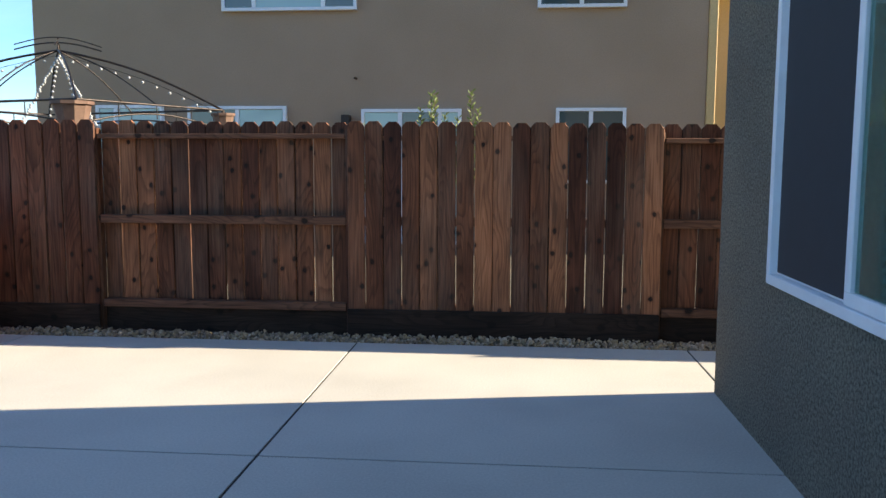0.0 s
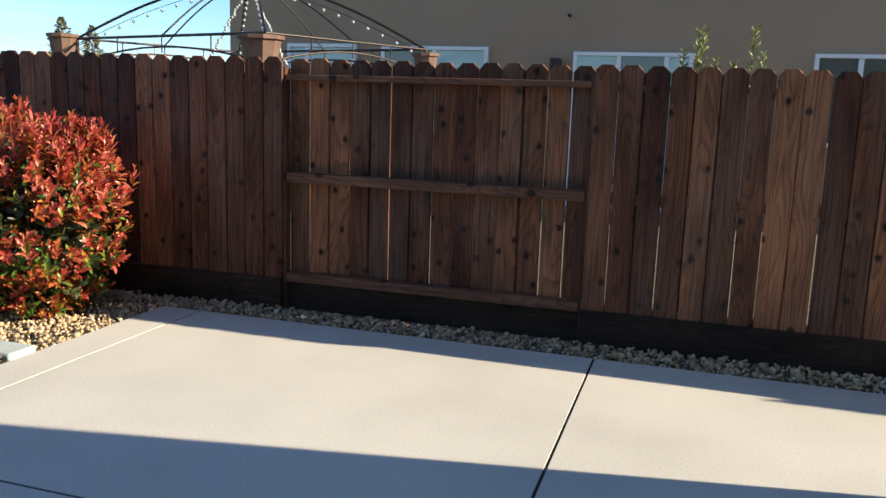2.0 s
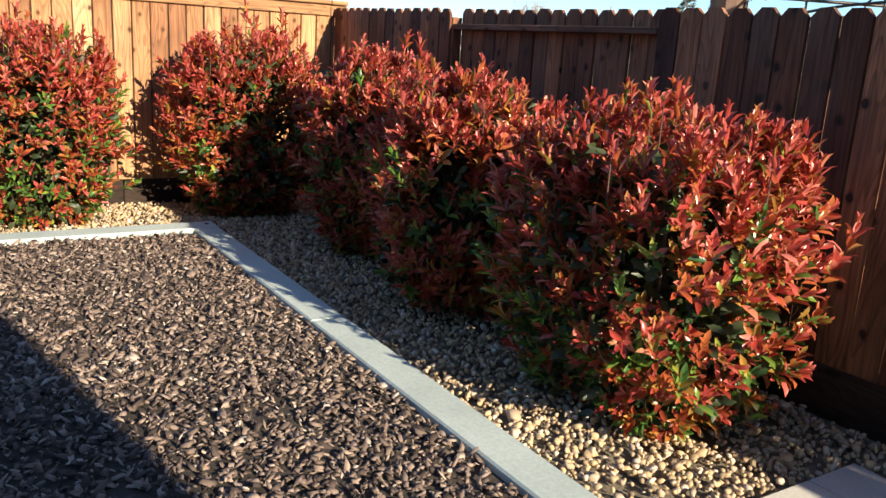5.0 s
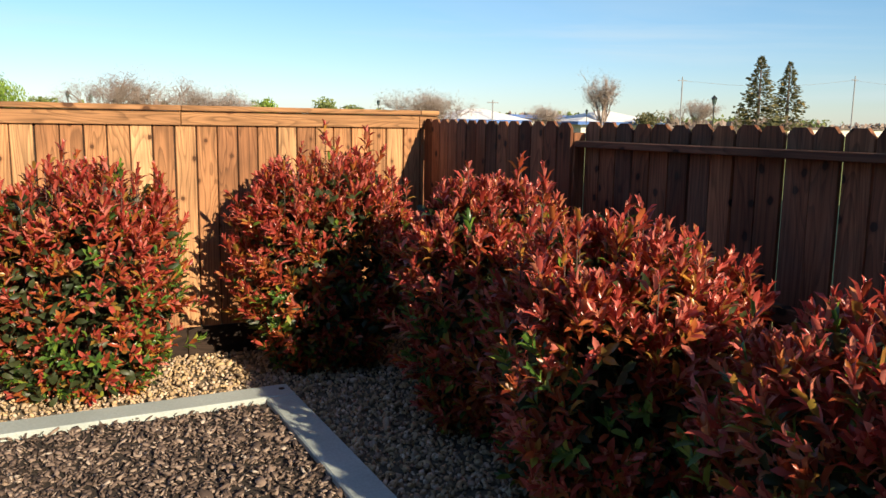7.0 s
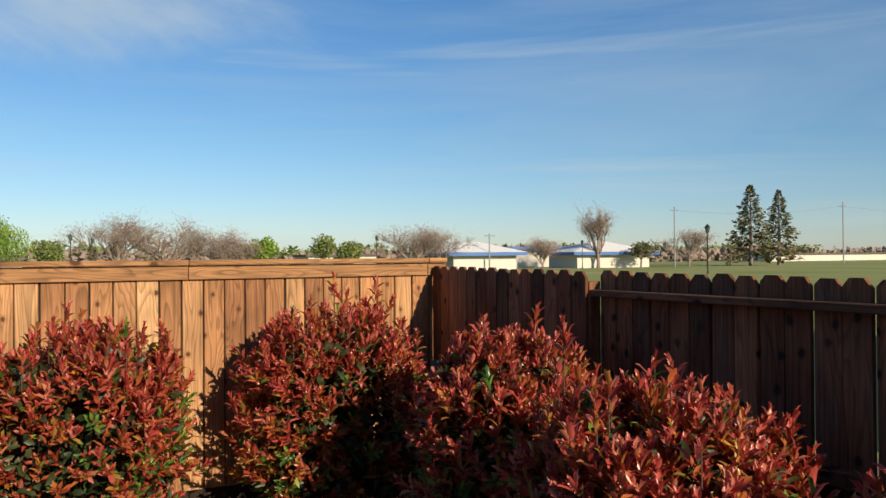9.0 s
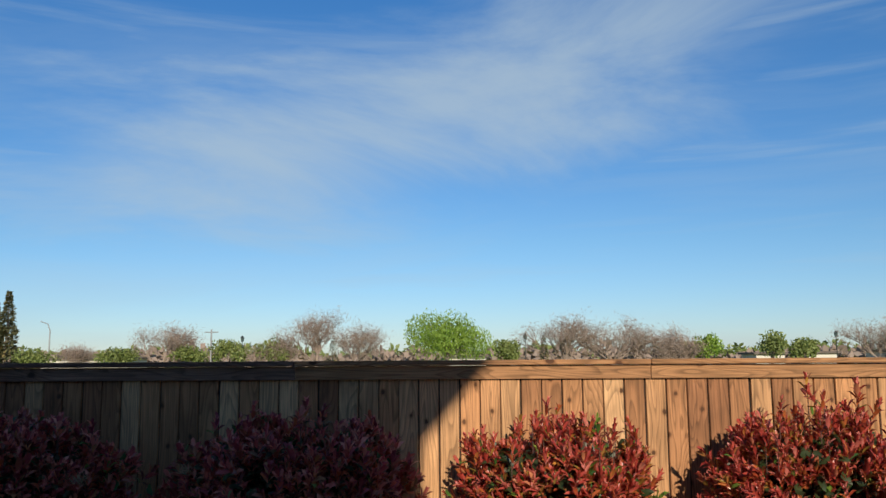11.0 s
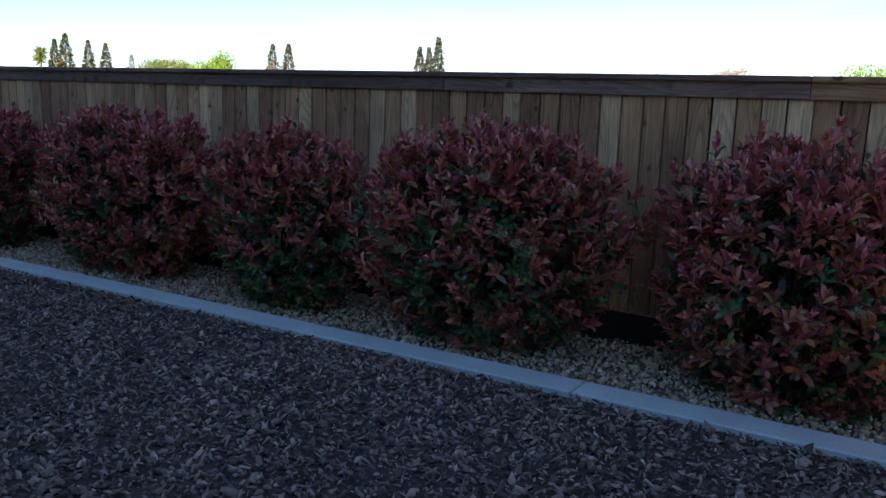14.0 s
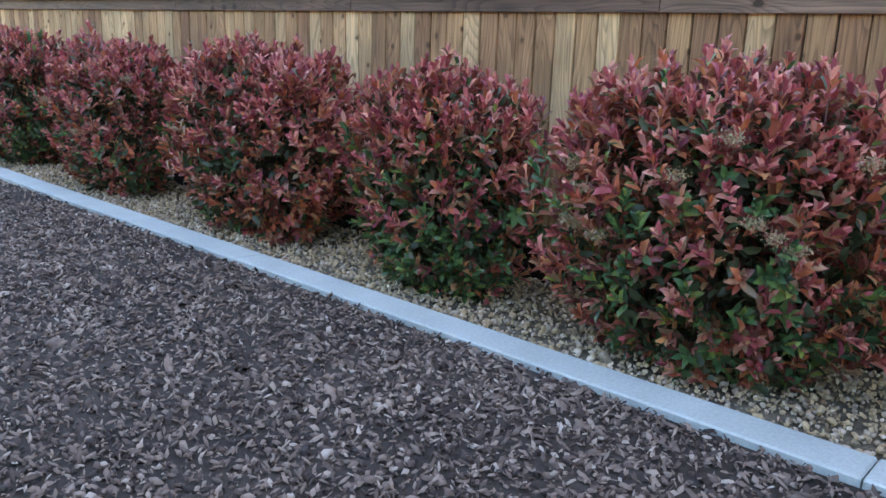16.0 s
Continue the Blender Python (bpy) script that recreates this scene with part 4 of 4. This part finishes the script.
X = -95
for y, h, w, seed in ((-33.6, 6.9, .95, 21), (-15.8, 7.9, .85, 22), (-11.8, 6.6, .8, 23), (11.6, 7.9, .9, 24), (17.4, 7.3, .95, 25), (21.4, 6.2, .95, 40), (24.6, 4.7, .95, 26), (46.6, 6.6, .9, 27), (49.8, 6.2, .9, 28), (92.3, 6.4, .7, 31), (-20.5, 4.0, .8, 33), (-43.5, 3.6, .8, 34), (-60.0, 3.6, .9, 35), (-70.0, 3.6, .9, 36), (-79.4, 7.0, .9, 37), (-112.0, 4.2, .9, 38), (-107.0, 4.6, .9, 39)):
    bare_tree(X, y, h, w, seed)
bare_tree(-96, 66.5, 5.0, .8, 29)
bare_tree(-97, 76.8, 9.5, .5, 30)
leaf_tree(X, -1.0, 7.9, 5.0, 5.6, 41, WILLOW, 9000, .8, "bright green weeping willow in the distance", .42)
for y, h, r, seed in ((27.7, 4.5, 1.7, 42), (-64.0, 4.2, 2.4, 46)):
    leaf_tree(X, y, h, 1.6, r, seed, WILLOW, 1500, 0, "small bright green tree in the distance")
for y, h, r, seed in ((34.6, 4.9, 1.9, 43), (38.0, 4.0, 1.9, 54), (-26.0, 4.2, 2.6, 44), (-21.0, 4.4, 2.4, 45), (-76.0, 3.4, 4.0, 49), (5.3, 3.8, 2.0, 51), (-48, 3.2, 3.0, 52), (-38.5, 3.6, 2.6, 53), (-30.0, 3.4, 2.4, 57), (-142.0, 6.2, 8.0, 55), (-116.0, 4.6, 5.0, 56)):
    leaf_tree(X, y, h, 2.0, r, seed, GREENERY, 1600)
leaf_tree(X, -90.6, 8.4, 3.5, 4.6, 47, WILLOW, 6500, 0, "round bright green tree in the distance")
leaf_tree(X, -101.5, 7.8, 4, 6.4, 48, GREENERY, 7000, 0, "broad olive-green tree in the distance")
leaf_tree(X, 83.0, 4.2, 2, 2.4, 50, CONIFER, 1200, 0, "small dark green tree in the distance")
for y, h, w, s in ((105.4, 12.6, 4.2, 61), (111.8, 12.0, 3.8, 62), (101, 4.6, 1.0, 63), (-52.1, 9.8, 1.25, 64), (-53.5, 8.5, .9, 65), (-54.9, 8.6, 1.15, 66), (-77.2, 9.1, 1.7, 67), (-80.2, 9.1, 1.7, 68), (-128.2, 11.2, 2.4, 69), (-131.3, 10.3, 1.6, 72), (-122.0, 10.0, 1.9, 70), (-117.4, 9.5, 1.8, 71), (-111.0, 7.7, 1.4, 73), (9.8, 4.0, .7, 74), (-14.0, 3.9, 1.0, 75)):
    conifer(X, y, h, w, s, 1700 if h > 8 else 800)
for y in (-62.2, -61.3):
    leaf_tree(X, y, 5.6, .45, .45, 80 + int(y), CONIFER, 500, 0, "narrow dark cypress in the distance", .3)
palm = thing("tree", "tall shaggy palm in the distance", "tree", at=(X, -135.6, -0.09))
part("trunk", tubes("trunk", [((Vector((0, 0, 0)), Vector((0, .15, 8.3))), .26, 7, .8)], BARK), palm)
g = np.random.default_rng(14)
d = unit(g.normal(0, 1, (170, 3)) + np.array((0, 0, .25)))
v, f = far_leaves(np.tile((0, .15, 8.3), (170, 1)) + np.stack((0 * d[:, 0], 0 * d[:, 0], -g.random(170) * 1.6), 1), d, unit(g.normal(0, 1, (170, 3))), g.uniform(1.1, 1.9, 170), np.full(170, .3), .3)
part("crown", mesh_np("crown", v, f, [GREENERY]), palm)
palm = thing("tree", "small fan palm in the distance", "tree", at=(X, -71.9, -0.09))
part("trunk", tubes("trunk", [((Vector((0, 0, 0)), Vector((0, .05, 2.8))), .12, 7, .9)], BARK), palm)
g = np.random.default_rng(4)
d = unit(g.normal(0, 1, (60, 3)) + np.array((0, 0, .3)))
v, f = far_leaves(np.tile((0, .05, 2.8), (60, 1)).astype(float), d, unit(g.normal(0, 1, (60, 3))), np.full(60, .95), np.full(60, .2), .3)
part("crown", mesh_np("crown", v, f, [GREENERY]), palm)
# a low far belt of scrub
for k, (x, hgt, seed) in enumerate(((-175, 3.6, 5), (-260, 6.0, 6))):
    g = np.random.default_rng(seed)
    n = 15000
    y = g.uniform(-330, 330, n)
    hh = hgt * (0.45 + 0.35 * np.sin(y * .11 + seed) * np.sin(y * .037) + 0.35 * np.sin(y * .41) ** 2)
    p = np.stack((x + g.normal(0, 4, n), y, np.abs(hh) * g.random(n) ** .6), 1)
    ln = g.uniform(1.2, 2.4, n)
    v, f = far_leaves(p, unit(g.normal(0, 1, (n, 3))), unit(g.normal(0, 1, (n, 3))), ln, ln * .6, .2)
    tagged(new("far_scrub", mesh_np("far_scrub", v, f, [GREENERY if k else TWIG])), "low belt of distant scrub and trees", "trees", kind="stuff")


def street_lamp(x, y, h, s=1.0):
    t = thing("street_lamp", "black lantern-topped street lamp in the distance", "street lamp", "park street lamps", at=(x, y, -0.09))
    part("pole", tubes("pole", [((Vector((0, 0, 0)), Vector((0, 0, h * .12))), .10 * s, 8, .6), ((Vector((0, 0, h * .12)), Vector((0, 0, h * .84))), .055 * s, 8, .8)], LAMP_BLACK), t)
    bm = bmesh.new()
    bmesh.ops.create_cone(bm, cap_ends=True, segments=6, radius1=.13 * s, radius2=.22 * s, depth=.42 * s, matrix=Matrix.Translation((0, 0, h * .84 + .2 * s)))
    part("lantern", done(bm, "lantern", GLASS), t, "six-sided glass lantern")
    bm = bmesh.new()
    bmesh.ops.create_cone(bm, cap_ends=True, segments=6, radius1=.27 * s, radius2=.03 * s, depth=.28 * s, matrix=Matrix.Translation((0, 0, h * .84 + .55 * s)))
    part("lantern_cap", done(bm, "lantern_cap", LAMP_BLACK), t)


for y in (-24.4, 7.7, 41.6):
    street_lamp(X, y, 4.5)
street_lamp(-60, 60.6, 4.6, 1.2)
street_lamp(-97, 74, 4.0)
street_lamp(X, 96.0, 4.6)
for y, h in ((89.5, 9.0), (127.5, 10.6), (57.5, 4.8), (-28.0, 5.2)):
    t = thing("utility_pole", "thin grey utility pole in the distance", "pole", at=(X, y, -0.09))
    part("pole", tubes("pole", [((Vector((0, 0, 0)), Vector((0, 0, h))), .12, 6, .7)], POLE), t)
    part("crossarm", tubes("crossarm", [((Vector((0, -.8, h * .94)), Vector((0, .8, h * .94))), .06, 5, 1)], POLE), t)
t = thing("street_lamp", "tall pale street lamp with a curved arm", "street lamp", at=(X, -47.0, -0.09))
part("pole", tubes("pole", [((Vector((0, 0, 0)), Vector((0, 0, 5.2)), Vector((0, -.3, 6.0)), Vector((0, -1.2, 6.3))), .08, 6, .6)], POLE), t)
t = thing("power_line", "thin overhead power line", "cable")
part("wire", tubes("wire", [([Vector((-95.4, 89.5 + 38 * k / 8, 8.4 + 1.4 * k / 8 - .9 * math.sin(math.pi * k / 8))) for k in range(9)], .02, 4, 1), ([Vector((-95.4, 127.5 + 80 * k / 8, 9.8 - 1.2 * math.sin(math.pi * k / 8))) for k in range(9)], .02, 4, 1)], POLE), t)


def pavilion(y0, y1, x, eave, ridge, label):
    t = thing("pavilion", label, "building")
    part("wall", span("wall", (x - 8, y0 + 1.2, -.09), (x - 1, y1 - 1.2, eave), WALL_PALE, 0), t)
    part("fascia", span("fascia", (x - 9.5, y0, eave - .1), (x, y1, eave + .35), ROOF_BLUE, 0), t, "blue metal fascia")
    bm = bmesh.new()
    for p in ((x - 9.5, y0, eave + .36), (x, y0, eave + .36), (x, y1, eave + .36), (x - 9.5, y1, eave + .36), (x - 4.7, y0 + (y1 - y0) * .42, ridge), (x - 4.7, y0 + (y1 - y0) * .6, ridge)):
        bm.verts.new(p)
    v = list(bm.verts)
    for q in ((0, 1, 2, 3), (1, 2, 5, 4), (2, 3, 5), (3, 0, 4, 5), (0, 1, 4)):
        bm.faces.new([v[k] for k in q])
    bmesh.ops.recalc_face_normals(bm, faces=bm.faces[:])
    part("roof", done(bm, "roof", ROOF_WHITE), t, "pale sunlit hipped roof")


pavilion(51.5, 63.5, X, 1.9, 3.7, "school building with a pale hipped roof and blue fascia")
pavilion(72.6, 88.4, X - 2, 1.9, 3.8, "school building with a pale hipped roof and blue fascia")
t = thing("shed", "long blue-roofed school wing behind the pavilions", "building")
part("wall", span("wall", (-125, 71, -.09), (-112, 91, 2.6), WALL_PALE, 0), t)
part("roof", span("roof", (-126, 70, 2.6), (-111, 92, 3.2), ROOF_BLUE, .1), t)
for y0, y1, h in ((31, 34, 1.9), (36.5, 39.5, 2.0), (-48, -38, 1.8), (-2, 2, 1.7), (44.8, 46.0, 2.2), (106, 140, 1.6), (145, 190, 1.9)):
    t = thing("low_building", "pale low building in the distance", "building")
    part("wall", span("wall", (-150, y0 * 1.55, -.09), (-142, y1 * 1.55, h), WALL_PALE, 0), t)
    part("roof", span("roof", (-150.5, y0 * 1.55 - .5, h), (-141.5, y1 * 1.55 + .5, h + .35), SHINGLE, 0), t)


# ---- pebbles and bark chips ----
def scatter(name, n, region, size, z, thick, m, label, seed, sides=6, lift=0.02, tilt=0.5, oval=(.5, .95)):
    """Small uneven stones or chips, each a faceted lump, over the rectangles of region."""
    g = np.random.default_rng(seed)
    area = np.array([(b - a) * (d - c) * w for a, b, c, d, w in region])
    k = g.choice(len(region), n, p=area / area.sum())
    R = np.array(region)[k]
    p = np.stack((R[:, 0] + (R[:, 1] - R[:, 0]) * g.random(n), R[:, 2] + (R[:, 3] - R[:, 2]) * g.random(n), z + lift * g.random(n)), 1)
    s = size * np.exp(g.normal(0, .32, n))
    el = g.uniform(*oval, n)
    rot = g.uniform(0, 6.283, n)
    tx, ty = g.normal(0, tilt, n), g.normal(0, tilt, n)
    vs = []
    rings = ((0, -.5, .7), (1, .12, 1.0), (2, .5, .62)) if sides > 4 else ((0, -.4, 1.0), (2, .5, .8))
    for ring, zz, q in rings:
        for i in range(sides):
            a = 2 * np.pi * i / sides + g.normal(0, .18, n) * (ring == 1)
            rr_ = s * .5 * q * g.uniform(.82, 1.12, n)
            x, y = rr_ * np.cos(a), rr_ * np.sin(a) * el
            h = s * thick * zz * g.uniform(.8, 1.1, n)
            X1, Y1 = x * np.cos(rot) - y * np.sin(rot), x * np.sin(rot) + y * np.cos(rot)
            vs.append(np.stack((X1, Y1, h + X1 * tx + Y1 * ty), 1))
    v = (np.stack(vs, 1) + p[:, None]).reshape(-1, 3)
    q = []
    for ring in range(len(rings) - 1):
        for i in range(sides):
            a, b = ring * sides + i, ring * sides + (i + 1) % sides
            q.append((a, b, b + sides, a + sides))
    o = (len(rings) - 1) * sides
    if sides == 6:
        q += [(o, o + 1, o + 2, o + 3), (o, o + 3, o + 4, o + 5)]
    else:
        q += [(o, o + 1, o + 2, o + 3)]
    f = (np.arange(n)[:, None, None] * sides * len(rings) + np.array(q)[None]).reshape(-1, 4)
    tagged(new(name, mesh_np(name, v, f, [m])), label, "ground cover", kind="stuff")


BED = ((-9.5, -4.12, 5.10, 6.42, 1.0), (-4.12, 5.7, 6.18, 6.46, 1.0), (-9.54, -8.56, -7, 5.10, 0.9), (-9.54, -8.56, -12, -7, .35))
scatter("river_pebbles", 36000, BED, 0.0235, -0.026, 0.55, PEBBLE, "rounded tan and grey river pebbles", 1, 6, .026, .3)
scatter("bark_chips", 86000, ((-8.315, -4.12, -0.8, 4.885, 1.0), (-8.31, -4.12, -5, -0.8, .8), (-8.31, -4.12, -9, -5, .35)), 0.032, -0.001, 0.22, CHIP, "brown-grey shredded bark chips", 2, 4, .022, .45, (.2, .65))
